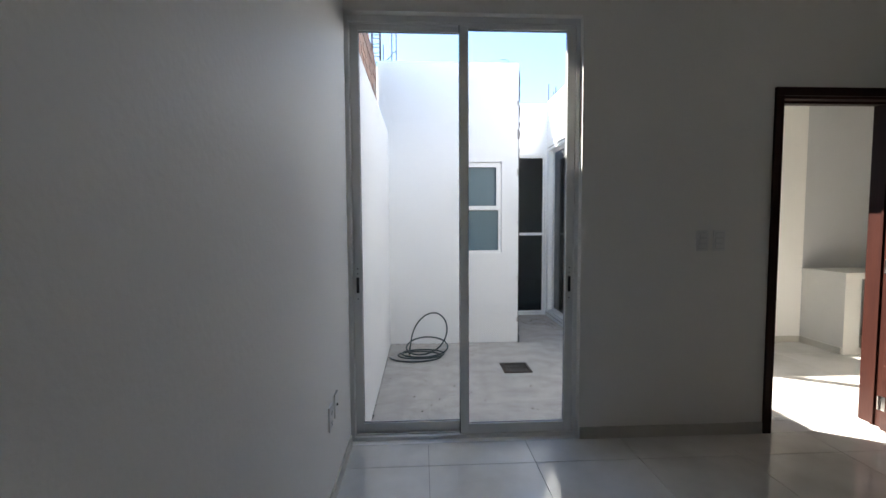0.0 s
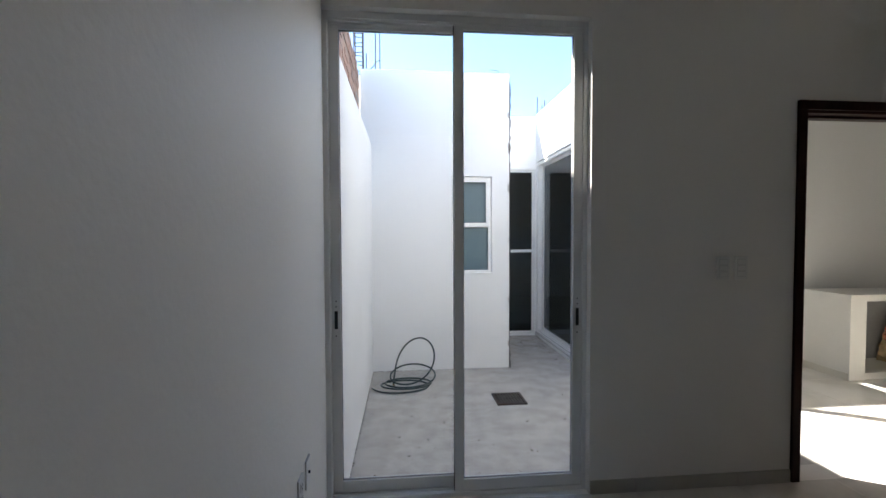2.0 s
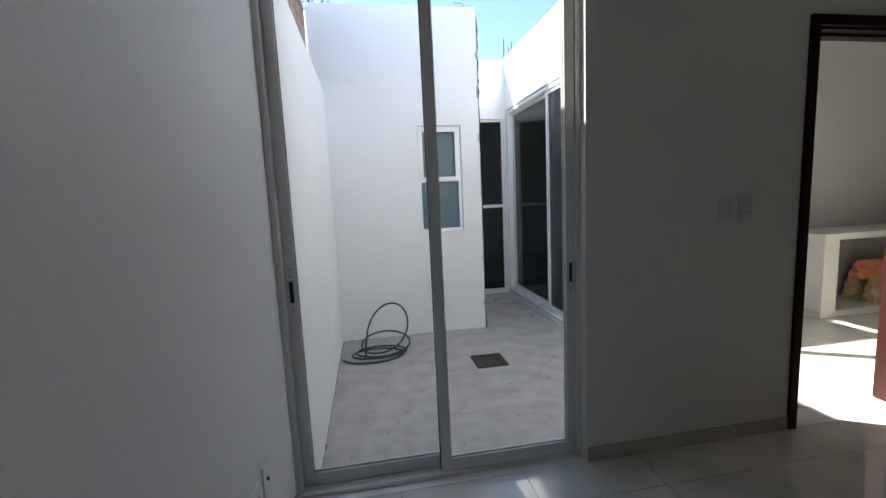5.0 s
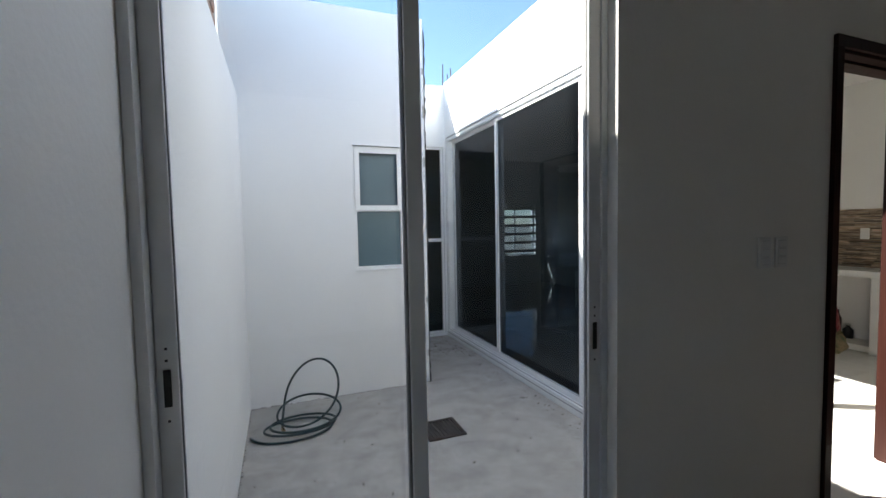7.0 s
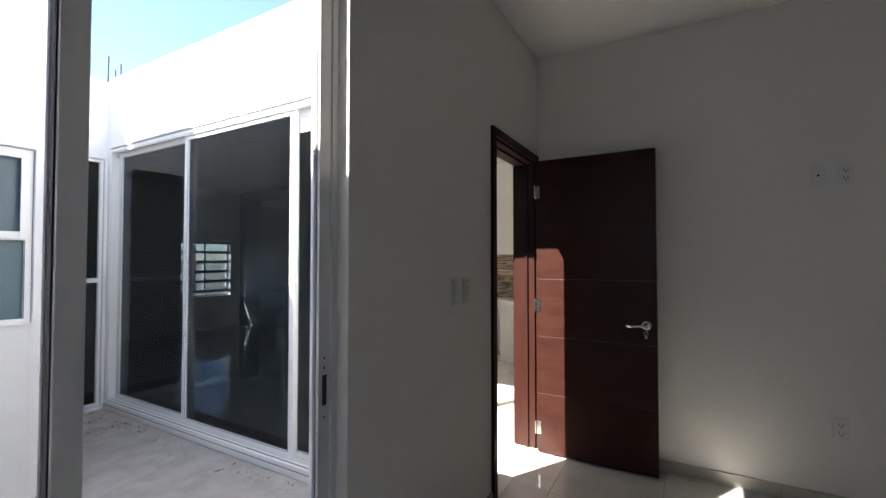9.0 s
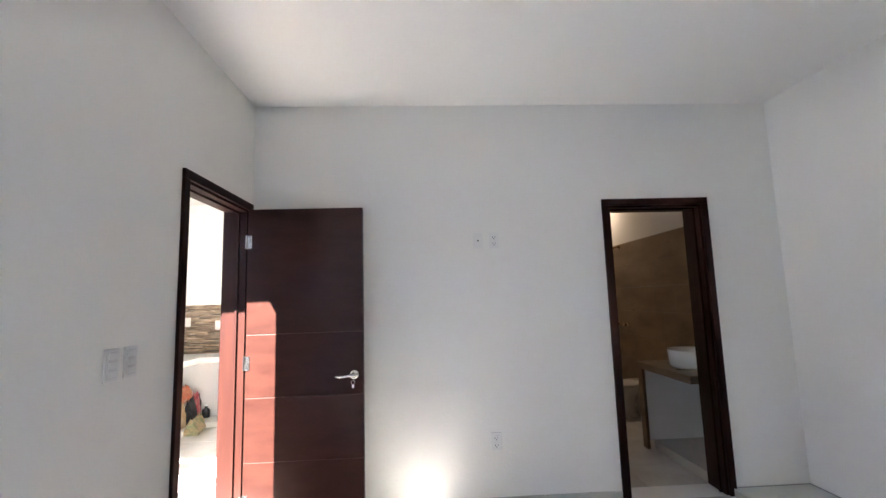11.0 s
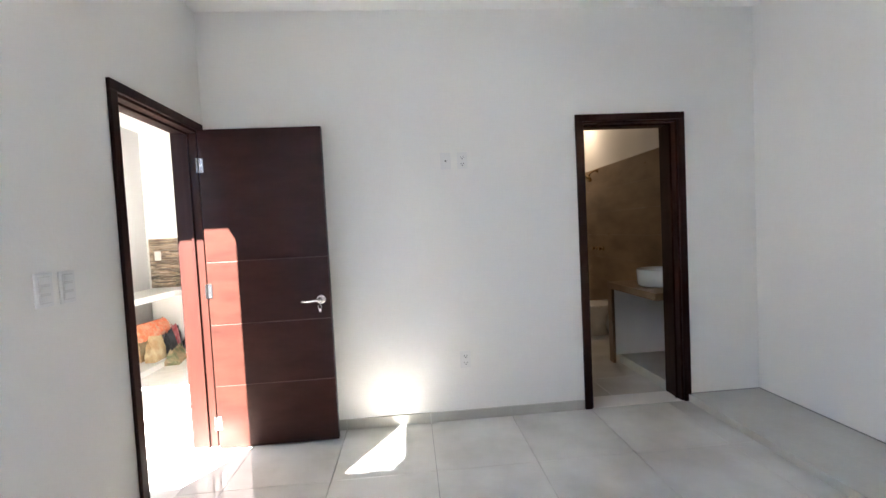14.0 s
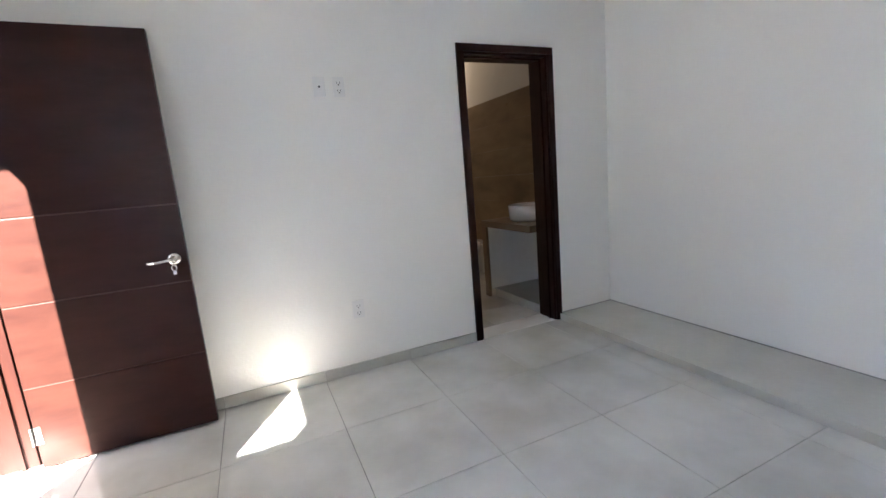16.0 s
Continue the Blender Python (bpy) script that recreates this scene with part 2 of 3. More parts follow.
def tube(points, r, sides=8, closed=False):
    """A round bar along points."""
    bm = bmesh.new()
    pts = [Vector(p) for p in points]
    rings, n = [], len(pts)
    side = None
    for i, p in enumerate(pts):
        d = (pts[(i + 1) % n] - pts[i - 1]) if closed or 0 < i < n - 1 else (pts[1] - pts[0] if i == 0 else pts[-1] - pts[-2])
        d.normalize()
        if side is None:
            side = d.orthogonal().normalized()
        side = (side - d * side.dot(d)).normalized()
        up = d.cross(side)
        rings.append([bm.verts.new(p + r * (side * math.cos(2 * math.pi * k / sides) + up * math.sin(2 * math.pi * k / sides))) for k in range(sides)])
    for a, b in zip(rings, rings[1:]):
        for k in range(sides):
            j = (k + 1) % sides
            bm.faces.new((a[k], a[j], b[j], b[k]))
    bm.faces.new(rings[0][::-1])
    bm.faces.new(rings[-1])
    return bm


# ---- the large structure ----
T, TB = 0.15, 0.20
WX, S, E_ = -0.042, -3.91, 3.42
CEILING, ROOF = 2.875, 3.12
LX, LE, LN, RY = 2.40, 6.0, 7.2, 4.25
PZ = -0.16
SD = (-0.05, 1.343, 0.0, 2.53)
BD = (2.56, 3.34, 0.0, 2.085)
BT = (-3.315, -2.595, 0.0, 2.085)
GL = (0.151, 4.20, -0.10, 2.515)
W2 = (1.75, 2.375, -0.13, 2.40)
BW = (0.90, 1.375, 0.955, 2.075)
EW = (4.77, 5.77, 0.64, 1.78)
structure("ground", boxes(((-300, -300, -0.6), (300, 300, -0.36))), GROUNDM)
structure("wall_west", solid("x", -T, WX, (S - T, 0), (PZ - 0.2, 2.40)), PAINT)
structure("wall_west_return", boxes(((-T, 0, PZ - 0.2), (-0.05, T, 2.53))), PAINT)
structure("wall_patio_west", solid("x", -T, 0, (T, 2.687), (PZ - 0.2, 2.42)), PAINT_OUT)
structure("wall_west_upper", boxes(((-T, S - T, 2.40), (WX, 0, ROOF)), ((-T, 0, 2.53), (-0.05, T, ROOF))), PAINT)
structure("wall_south", solid("y", S - T, S, (WX, 7.15), (-0.2, ROOF), ()), PAINT)
structure("wall_north", solid("y", 0, T, (-0.05, LE), (-0.2, ROOF), (SD, BD)), PAINT)
structure("wall_east", solid("x", E_, E_ + TB, (S, 0), (-0.2, ROOF), (BT,)), PAINT)
structure("ceiling", boxes(((WX, S, CEILING), (7.0, 0, ROOF - 0.02))), CEIL)
structure("floor", boxes(((WX, S, -0.2), (7.0, 0, -0.012))), GROUT)
structure("floor_closet_platform", boxes(((WX, S, -0.01), (E_, -3.345, 0.05)), bevel=0.004), CEMENT)
structure("wall_patio_north", solid("y", 2.687, 2.687 + T, (0, 1.58), (PZ - 0.2, 3.255), (BW,)), PAINT_OUT)
structure("wall_patio_north_ledge", boxes(((-0.115, 2.687, 2.42), (0, 2.687 + T, 3.255))), PAINT_OUT)
structure("wall_store_west", solid("x", -T, 0, (2.837, RY + T), (PZ - 0.2, 3.24)), PAINT_OUT)
structure("wall_store_east", solid("x", 1.43, 1.58, (2.837, RY), (PZ - 0.2, 3.24)), PAINT_OUT)
structure("ceiling_store", boxes(((0, 2.837, 2.7), (1.43, RY, 2.9))), CEIL)
# Unseen block added to keep stray sun off the kitchen end panel.
structure("parapet_store", boxes(((1.43, 3.25, 3.241), (1.58, RY, 3.42))), PAINT_OUT)
structure("wall_recess", solid("y", RY, RY + T, (0, LX + T), (PZ - 0.2, 3.21), (W2,)), PAINT_OUT)
structure("wall_patio_east", solid("x", LX, LX + T, (T, RY), (PZ - 0.2, 3.24), (GL,)), PAINT_OUT)
structure("wall_living_west", solid("x", -T, 0, (RY + T, LN), (-0.2, 3.085)), PAINT)
structure("wall_living_north", solid("y", LN, LN + T, (-T, LE + T), (-0.2, 3.085), (EW,)), PAINT)
structure("wall_living_east", solid("x", LE, LE + T, (0, LN), (-0.2, 3.085)), PAINT)
structure("wall_kitchen_pier", solid("y", 1.93, 2.08, (4.05, 4.556), (0, 2.75)), PAINT)
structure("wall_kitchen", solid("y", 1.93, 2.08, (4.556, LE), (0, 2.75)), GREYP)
structure("wall_bathroom_north", solid("y", -1.6, -1.45, (E_ + TB, 7.0), (-0.2, CEILING)), PAINT)
structure("wall_bathroom_east", solid("x", 7.0, 7.15, (S, 0), (-0.2, ROOF)), PAINT)
structure("ceiling_living", boxes(((LX + T, T, 2.75), (LE, RY + T, 2.95)), ((0, RY + T, 2.75), (LE, LN, 2.95))), CEIL)
structure("floor_living", boxes(((LX + T, T, -0.2), (LE, RY + T, -0.012)), ((0, RY + T, -0.2), (LE, LN, -0.012))), GROUT)
bm = boxes(((0, T, PZ - 0.2), (LX, 2.687, PZ)), ((1.58, 2.687, PZ - 0.2), (LX, RY, PZ)))
structure("floor_patio", bm, CONC)
structure("sill_patio_door", boxes(((-0.05, 0.0, -0.2), (1.343, T, -0.0005))), TILE)
structure("kerb_patio", boxes(((LX - 0.014, T, PZ), (LX, RY, -0.104)), bevel=0.006), PAINT_OUT)
structure("threshold", boxes(((2.56, 0, -0.19), (3.34, T, -0.004))), BASE)
structure("threshold", boxes(((E_ + 0.0005, -3.315, -0.19), (E_ + TB - 0.0005, -2.595, -0.0015))), TILE)


structure("platform_joint", boxes(((WX, S + 0.0002, 0.0502), (E_ - 0.0002, S + 0.006, 0.056)), ((E_ - 0.005, S + 0.0062, 0.0502), (E_ - 0.0002, -3.36, 0.055))), GROUT)
structure("platform_nosing", boxes(((WX + 0.001, -3.3449, 0.001), (E_ - 0.001, -3.338, 0.053)), bevel=0.002), BASE)


# ---- doors ----
def lined_opening(name, axis, near, far, u0, u1, top, label):
    """A timber lining with casings on both faces; u0, u1 and top are its outer sizes. near is the casing's room side."""
    d = thing(name, (near, (u0 + u1) / 2, 0) if axis == "x" else ((u0 + u1) / 2, near, 0), label, "door frame")
    d["kind"] = "structure"
    o = d.location

    def bx(a0, a1, b0, b1, z0, z1):
        lo, hi = ((a0, b0, z0), (a1, b1, z1)) if axis == "x" else ((b0, a0, z0), (b1, a1, z1))
        return tuple(Vector(lo) - o), tuple(Vector(hi) - o)

    s = 1 if far > near else -1
    for k, w in (("casing", (near - 0.018 * s, near)), ("casing", (far, far + 0.018 * s))):
        a0, a1 = sorted(w)
        part("casing", boxes(bx(a0, a1, u0, u0 + 0.05, 0.002, top - 0.05), bevel=0.003), WOODV, d)
        part("casing", boxes(bx(a0, a1, u1 - 0.05, u1, 0.002, top - 0.05), bevel=0.003), WOODV, d)
        part("head_casing", boxes(bx(a0, a1, u0, u1, top - 0.05, top), bevel=0.003), WOODV, d)
    a0, a1 = sorted((near, far))
    part("jamb", boxes(bx(a0, a1, u0 + 0.045, u0 + 0.065, 0.002, top - 0.065), bevel=0.002), WOODV, d)
    part("jamb", boxes(bx(a0, a1, u1 - 0.065, u1 - 0.045, 0.002, top - 0.065), bevel=0.002), WOODV, d)
    part("head", boxes(bx(a0, a1, u0 + 0.045, u1 - 0.045, top - 0.065, top - 0.045), bevel=0.002), WOODV, d)
    m0, m1 = sorted((near + 0.05 * s, near + 0.065 * s))
    part("door_stop", boxes(bx(m0, m1, u0 + 0.065, u0 + 0.078, 0.002, top - 0.065), bx(m0, m1, u1 - 0.078, u1 - 0.065, 0.002, top - 0.065), bx(m0, m1, u0 + 0.078, u1 - 0.078, top - 0.078, top - 0.065)), WOODV, d)
    return d


lined_opening("door_frame_1", "y", 0.0, T, 2.515, 3.385, 2.13, "dark red-brown timber door frame in white bedroom wall")
lined_opening("door_frame_2", "x", E_, E_ + TB, -3.36, -2.55, 2.13, "dark red-brown timber frame of the bathroom doorway")

leaf = thing("door_leaf", (3.300, -0.035, 0.015), "dark red-brown wooden door standing open against the white wall", "door")
LW, LH, LT = 0.765, 2.055, 0.04
bm = bmesh.new()
gz = [0.41, 0.81, 1.215]
marks = [0.0] + [g for z in gz[:3] for g in (z - 0.003, z + 0.003)] + [LH]
for i in range(0, len(marks), 2):
    add_box(bm, (-LT, -LW, marks[i]), (0, 0, marks[i + 1]), 0.0015)
slab = part("slab", bm, WOOD, leaf)
for z in gz[:3]:
    part("groove", boxes(((-LT + 0.003, -LW + 0.001, z - 0.003), (-0.001, -0.001, z + 0.003))), GROOVE_LIT, slab, "narrow groove, coloured paler for its lit bevel")
for z in (0.17, 1.03, 1.83):
    h = part("hinge", tube([(-LT - 0.006, 0.008, z - 0.045), (-LT - 0.006, 0.008, z + 0.045)], 0.007), STEEL, leaf, "bright steel hinge", smooth=False)
    part("hinge_plate", boxes(((-LT - 0.003, -0.026, z - 0.045), (-LT + 0.0005, 0.006, z + 0.045))), STEEL, h)


def lever(side):
    x = -LT if side < 0 else 0
    bm = turned([(0.0, 0.0), (0.033, 0.0), (0.033, 0.007), (0.024, 0.014), (0.014, 0.02), (0.012, 0.045), (0.0, 0.05)])
    bmesh.ops.transform(bm, matrix=Matrix.Translation((x, -LW + 0.06, 0.935)) @ Euler((0, side * math.pi / 2, 0)).to_matrix().to_4x4(), verts=bm.verts)
    rose = part("handle_rose", bm, STEEL, leaf, "brushed steel handle", smooth=True)
    px = x + side * 0.045
    part("lever", tube([(px, -LW + 0.06, 0.935), (px, -LW + 0.085, 0.935), (px - 0.002, -LW + 0.13, 0.930), (px, -LW + 0.175, 0.932)], 0.009, 10), STEEL, rose, smooth=True)
    if side < 0:
        kx = px - 0.012
        bm = tube([(kx, -LW + 0.06 + 0.011 * math.cos(a), 0.895 + 0.014 * math.sin(a)) for a in [i * math.pi / 6 for i in range(13)]], 0.0025, 6)
        add_box(bm, (kx - 0.001, -LW + 0.052, 0.862), (kx + 0.001, -LW + 0.066, 0.884))
        part("key", bm, STEEL, rose)


lever(-1)
lever(1)


# ---- glazing ----
def sheet(parent, axis, at, u0, u1, z0, z1, material, name="pane"):
    o = parent.location
    while parent.parent:
        parent_up = parent.parent
        o = parent_up.location
        break
    lo, hi = ((at - 0.003, u0, z0), (at + 0.003, u1, z1)) if axis == "x" else ((u0, at - 0.003, z0), (u1, at + 0.003, z1))
    return part(name, boxes((tuple(Vector(lo) - o), tuple(Vector(hi) - o))), material, parent)


def ring(axis, a0, a1, u0, u1, z0, z1, w, o, wb=None, wt=None):
    """Four bars round an opening, butted, in local places about o."""
    wb, wt = wb or w, wt or w
    out = []
    for b0, b1, c0, c1 in ((u0, u0 + w, z0, z1), (u1 - w, u1, z0, z1), (u0 + w, u1 - w, z0, z0 + wb), (u0 + w, u1 - w, z1 - wt, z1)):
        lo, hi = ((a0, b0, c0), (a1, b1, c1)) if axis == "x" else ((b0, a0, c0), (b1, a1, c1))
        out.append((tuple(Vector(lo) - o), tuple(Vector(hi) - o)))
    return out


# Sliding door of the bedroom.
sd = thing("sliding_door", (0.669, 0.09, 0.0), "tall white aluminium sliding glass door onto the patio", "sliding door")
o = sd.location
part("outer_frame", boxes(*ring("y", 0.045, 0.145, -0.049, 1.342, 0.0, 2.529, 0.025, o, 0.022, 0.034), bevel=0.002), ALU, sd)
part("track", boxes(*[(tuple(Vector((-0.024, y, 0.022)) - o), tuple(Vector((1.318, y + 0.005, 0.030)) - o)) for y in (0.07, 0.112)]), ALU, sd)
part("head_fin", boxes(*[(tuple(Vector((-0.024, y, 2.481)) - o), tuple(Vector((1.318, y + 0.004, 2.492)) - o)) for y in (0.046, 0.092)]), ALU, sd)


def sash(u0, u1, y, side):
    s = part("sash", boxes(*ring("y", y - 0.017, y + 0.017, u0, u1, 0.024, 2.494, 0.048, o, 0.062, 0.03), bevel=0.0025), ALU, sd)
    ou = Vector(o)
    part("pane", boxes((tuple(Vector((u0 + 0.04, y - 0.003, 0.085)) - ou), tuple(Vector((u1 - 0.04, y + 0.003, 2.47)) - ou))), GLASS, s)
    part("gasket", boxes(*ring("y", y - 0.006, y + 0.006, u0 + 0.047, u1 - 0.047, 0.086, 2.463, 0.004, o)), GASKET, s)
    part("brush_seal", boxes(*ring("y", y - 0.010, y + 0.010, u0 - 0.0035, u1 + 0.0035, 0.0235, 2.4985, 0.003, o)), SLOT, s, "dark brush seal")
    lx = u0 + 0.024 if side < 0 else u1 - 0.024
    bm = boxes(((lx - 0.0085, y - 0.0205, 0.905), (lx + 0.0085, y - 0.0172, 1.0)), bevel=0.0012)
    bmesh.ops.translate(bm, vec=-ou, verts=bm.verts)
    part("lock_pull", bm, SLOT, s, "dark recessed pull")
    bm = boxes(*[((lx - 0.003, y - 0.019, z), (lx + 0.003, y - 0.0172, z + 0.006)) for z in (0.865, 1.02, 1.05)])
    bmesh.ops.translate(bm, vec=-ou, verts=bm.verts)
    part("screw", bm, SLOT, s)


sash(-0.024, 0.676, 0.115, -1)
sash(0.622, 1.316, 0.07, 1)

# Sliding glazing of the living room.
lg = thing("living_room_glazing", (LX + 0.06, 2.19, -0.10), "long white aluminium sliding glazing with grey-tinted panes", "sliding door")
o = lg.location
part("outer_frame", boxes(*ring("x", LX + 0.005, LX + 0.13, GL[0] + 0.001, GL[1] - 0.001, -0.099, 2.514, 0.02, o, 0.030, 0.045), bevel=0.002), ALU, lg)
part("rail", boxes(*[(tuple(Vector((x, GL[0] + 0.03, -0.066)) - o), tuple(Vector((x + 0.006, GL[1] - 0.03, -0.05)) - o)) for x in (LX + 0.03, LX + 0.08)], *[(tuple(Vector((x, GL[0] + 0.03, 2.455)) - o), tuple(Vector((x + 0.006, GL[1] - 0.03, 2.468)) - o)) for x in (LX + 0.008, LX + 0.052)]), ALU, lg)
part("head_seal", boxes((tuple(Vector((LX - 0.006, GL[0] + 0.01, 2.503)) - o), tuple(Vector((LX + 0.004, GL[1] - 0.01, 2.5135)) - o)), (tuple(Vector((LX + 0.002, GL[0] + 0.022, 2.464)) - o), tuple(Vector((LX + 0.0045, GL[1] - 0.022, 2.468)) - o))), UNDER, lg, "grey seal")
# Thin dark strips painted in for shadow lines under the sashes and on the lip.
part("track_gap", boxes((tuple(Vector((LX + 0.0034, GL[0] + 0.022, -0.0697)) - o), tuple(Vector((LX + 0.0049, GL[1] - 0.022, -0.0655)) - o)), (tuple(Vector((LX - 0.0228, GL[0] + 0.006, -0.104)) - o), tuple(Vector((LX - 0.0221, GL[1] - 0.006, -0.099)) - o))), SLOT, lg, "dark strips for the shadow lines at track and sill")
part("sill_lip", boxes((tuple(Vector((LX - 0.022, GL[0] + 0.002, -0.128)) - o), tuple(Vector((LX - 0.0005, GL[1] - 0.002, -0.07)) - o)), bevel=0.002), ALU, lg)
for u0, u1, x in ((2.83, 4.158, LX + 0.085), (1.49, 2.89, LX + 0.042), (0.172, 1.56, LX + 0.085)):
    s = part("sash", boxes(*ring("x", x - 0.018, x + 0.018, u0, u1, -0.066, 2.466, 0.05, o, 0.052, 0.046 if u1 > 2 else 0.17), bevel=0.0025), ALU, lg)
    p = part("pane", boxes((tuple(Vector((x - 0.003, u0 + 0.045, -0.018)) - o), tuple(Vector((x + 0.003, u1 - 0.045, 2.424 if u1 > 2 else 2.30)) - o))), TINTED, s)
    p.visible_shadow = False
    part("gasket", boxes(*ring("x", x - 0.0185, x - 0.0178, u0 + 0.049, u1 - 0.049, -0.015, 2.421 if u1 > 2 else 2.297, 0.004, o)), SLOT, s, "thin black gasket")

# Tall fixed window of the recess and the small window beside the door.
def window(name, u0, u1, z0, z1, y, split, glass, label, sash_top=False):
    w = thing(name, ((u0 + u1) / 2, y, z0), label, "window")
    w["kind"] = "structure"
    o = w.location
    f = part("window_frame", boxes(*ring("y", y - 0.03, y + 0.03, u0 + 0.001, u1 - 0.001, z0 + 0.001, z1 - 0.001, 0.035, o), (tuple(Vector((u0 + 0.036, y - 0.03, split - 0.022)) - o), tuple(Vector((u1 - 0.036, y + 0.03, split + 0.022)) - o)), bevel=0.002), ALU, w)
    # Grey ring drawn round the frame for the reveal's shadow strip.
    part("sealant", boxes(*ring("y", y - 0.032, y - 0.0301, u0 + 0.0005, u1 - 0.0005, z0 + 0.0005, z1 - 0.0005, 0.004, o)), UNDER, w, "grey line for the shadow at the reveal")
    if sash_top:
        part("vent_sash", boxes(*ring("y", y - 0.042, y - 0.031, u0 + 0.02, u1 - 0.02, split - 0.012, z1 - 0.02, 0.045, o), bevel=0.002), ALU, w)
    for a, b in ((z0 + 0.03, split - 0.02), (split + 0.02, z1 - 0.03)):
        part("pane", boxes((tuple(Vector((u0 + 0.03, y - 0.003, a)) - o), tuple(Vector((u1 - 0.03, y + 0.003, b)) - o))), glass, w)
        k = 0.03 if sash_top and a > z0 + 0.1 else 0.0
        yy = y - 0.0425 if k else y - 0.0305
        part("gasket", boxes(*ring("y", yy, yy + 0.0006, u0 + 0.0355 + k, u1 - 0.0355 - k, a + (0.008 if not k else 0.015), b - (0.004 if not k else 0.034), 0.003, o)), SLOT, w, "thin black gasket")
    return w


window("window_1", *BW, 2.687 + 0.06, 1.51, FROSTED, "small white aluminium window with frosted panes in patio wall", True)
window("window_2", *W2, RY + 0.05, 1.153, TINTED, "tall narrow white aluminium window with dark panes")
structure("window_sill", boxes(((0.905, 2.675, 0.952), (1.385, 2.70, 0.965)), bevel=0.002), PAINT_OUT)

# Barred window of the living room.
bw = thing("barred_window", (5.27, LN + 0.1, 0.64), "white window with dark horizontal bars in the living room", "window")
o = bw.location
part("window_frame", boxes(*ring("y", LN + 0.08, LN + 0.12, EW[0] + 0.001, EW[1] - 0.001, 0.641, 1.779, 0.04, o), (tuple(Vector((5.25, LN + 0.08, 0.681)) - o), tuple(Vector((5.29, LN + 0.12, 1.739)) - o)), bevel=0.002), ALU, bw)
for u0, u1 in ((4.81, 5.25), (5.29, 5.73)):
    part("pane", boxes((tuple(Vector((u0, LN + 0.097, 0.68)) - o), tuple(Vector((u1, LN + 0.103, 1.74)) - o))), GLASS, bw)
for i in range(6):
    z = 0.72 + 0.19 * i
    part("bar", boxes((tuple(Vector((EW[0] - 0.03, LN - 0.085, z)) - o), tuple(Vector((EW[1] + 0.06, LN - 0.0005, z + 0.055)) - o))), BLACKIRON, bw, "dark iron bar")

# ---- skirting ----
def skirting(name, lo, hi):
    structure(name, boxes((lo, hi), bevel=0.0025), BASE)


for x0, x1 in ((1.346, 1.605), (1.605, 2.2), (2.2, 2.514)):
    skirting("baseboard", (x0 + 0.001, -0.011, 0.0), (x1 - 0.001, 0.0, 0.072))
for y0, y1 in ((-0.83, -0.05), (-1.42, -0.83), (-2.005, -1.42), (-2.549, -2.005)):
    skirting("baseboard", (E_ - 0.011, y0 + 0.001, 0.0), (E_, y1 - 0.001, 0.072))
for i in range(6):
    y0, y1 = max(-3.344, -0.24 - 0.587 * i), (-0.24 - 0.587 * (i - 1)) if i else -0.012
    skirting("baseboard", (WX, y0 + 0.001, 0.0), (WX + 0.011, y1 - 0.001, 0.072))
for lo, hi in (((4.05, 1.919, 0), (4.548, 1.93, 0.07)), ((4.549, 1.46, 0), (4.56, 1.92, 0.07)), ((3.40, 0.15, 0), (LE, 0.161, 0.07))):
    skirting("baseboard", lo, hi)


# ---- patio ----
drain = thing("floor_drain", (1.343, 1.74, PZ), "rusty iron drain grate set in the concrete patio", "drain grate")
part("drain_frame", boxes(*[(tuple(a), tuple(b)) for a, b in (((-0.14, -0.14, 0.0), (-0.115, 0.14, 0.014)), ((0.115, -0.14, 0.0), (0.14, 0.14, 0.014)), ((-0.115, -0.14, 0.0), (0.115, -0.115, 0.014)), ((-0.115, 0.115, 0.0), (0.115, 0.14, 0.014)))], bevel=0.002), RUST, drain)
# No hole here: a flat black sheet gives the pit's darkness.
part("pit", boxes(((-0.114, -0.114, 0.0005), (0.114, 0.114, 0.0015))), SLOT, drain, "flat black sheet for the dark of the pit below the bars")
for i in range(8):
    x = -0.098 + i * 0.028
    part("bar", boxes(((x - 0.0065, -0.114, 0.006), (x + 0.0065, 0.114, 0.014)), bevel=0.001), IRON, drain)
part("cross_bar", boxes(((-0.114, -0.006, 0.0035), (0.114, 0.006, 0.0115))), RUST, drain)


def coil():
    """Loops as (centre x, y, radius x, y, height, lift at the back), glided between from turn to turn."""
    loops = ((0.33, 2.14, 0.30, 0.20, 0.0, 0.0), (0.35, 2.17, 0.24, 0.14, 0.014, 0.0), (0.42, 2.20, 0.27, 0.17, 0.022, 0.0), (0.44, 2.28, 0.24, 0.20, 0.03, 0.17), (0.47, 2.30, 0.21, 0.14, 0.03, 0.52), (0.47, 2.28, 0.21, 0.12, 0.0, 0.4))
    pts, n = [], 34
    for i in range(int(n * 4.06)):
        k, f = divmod(i / n, 1)
        a, b = loops[int(k)], loops[int(k) + 1]
        cx, cy, rx, ry, base, lift = (p + (q - p) * f for p, q in zip(a, b))
        t = math.pi + 2 * math.pi * i / n
        up = (0.5 + 0.5 * math.cos(t - radians(58))) ** 1.15
        pts.append(Vector((cx + rx * math.cos(t), cy + ry * math.sin(t), PZ + 0.011 + base + lift * up)))
    e = pts[-1]
    pts += [Vector((e.x - 0.02, e.y - 0.03, PZ + 0.11)), Vector((e.x - 0.025, e.y - 0.06, PZ + 0.06)), Vector((e.x - 0.02, e.y - 0.085, PZ + 0.02))]
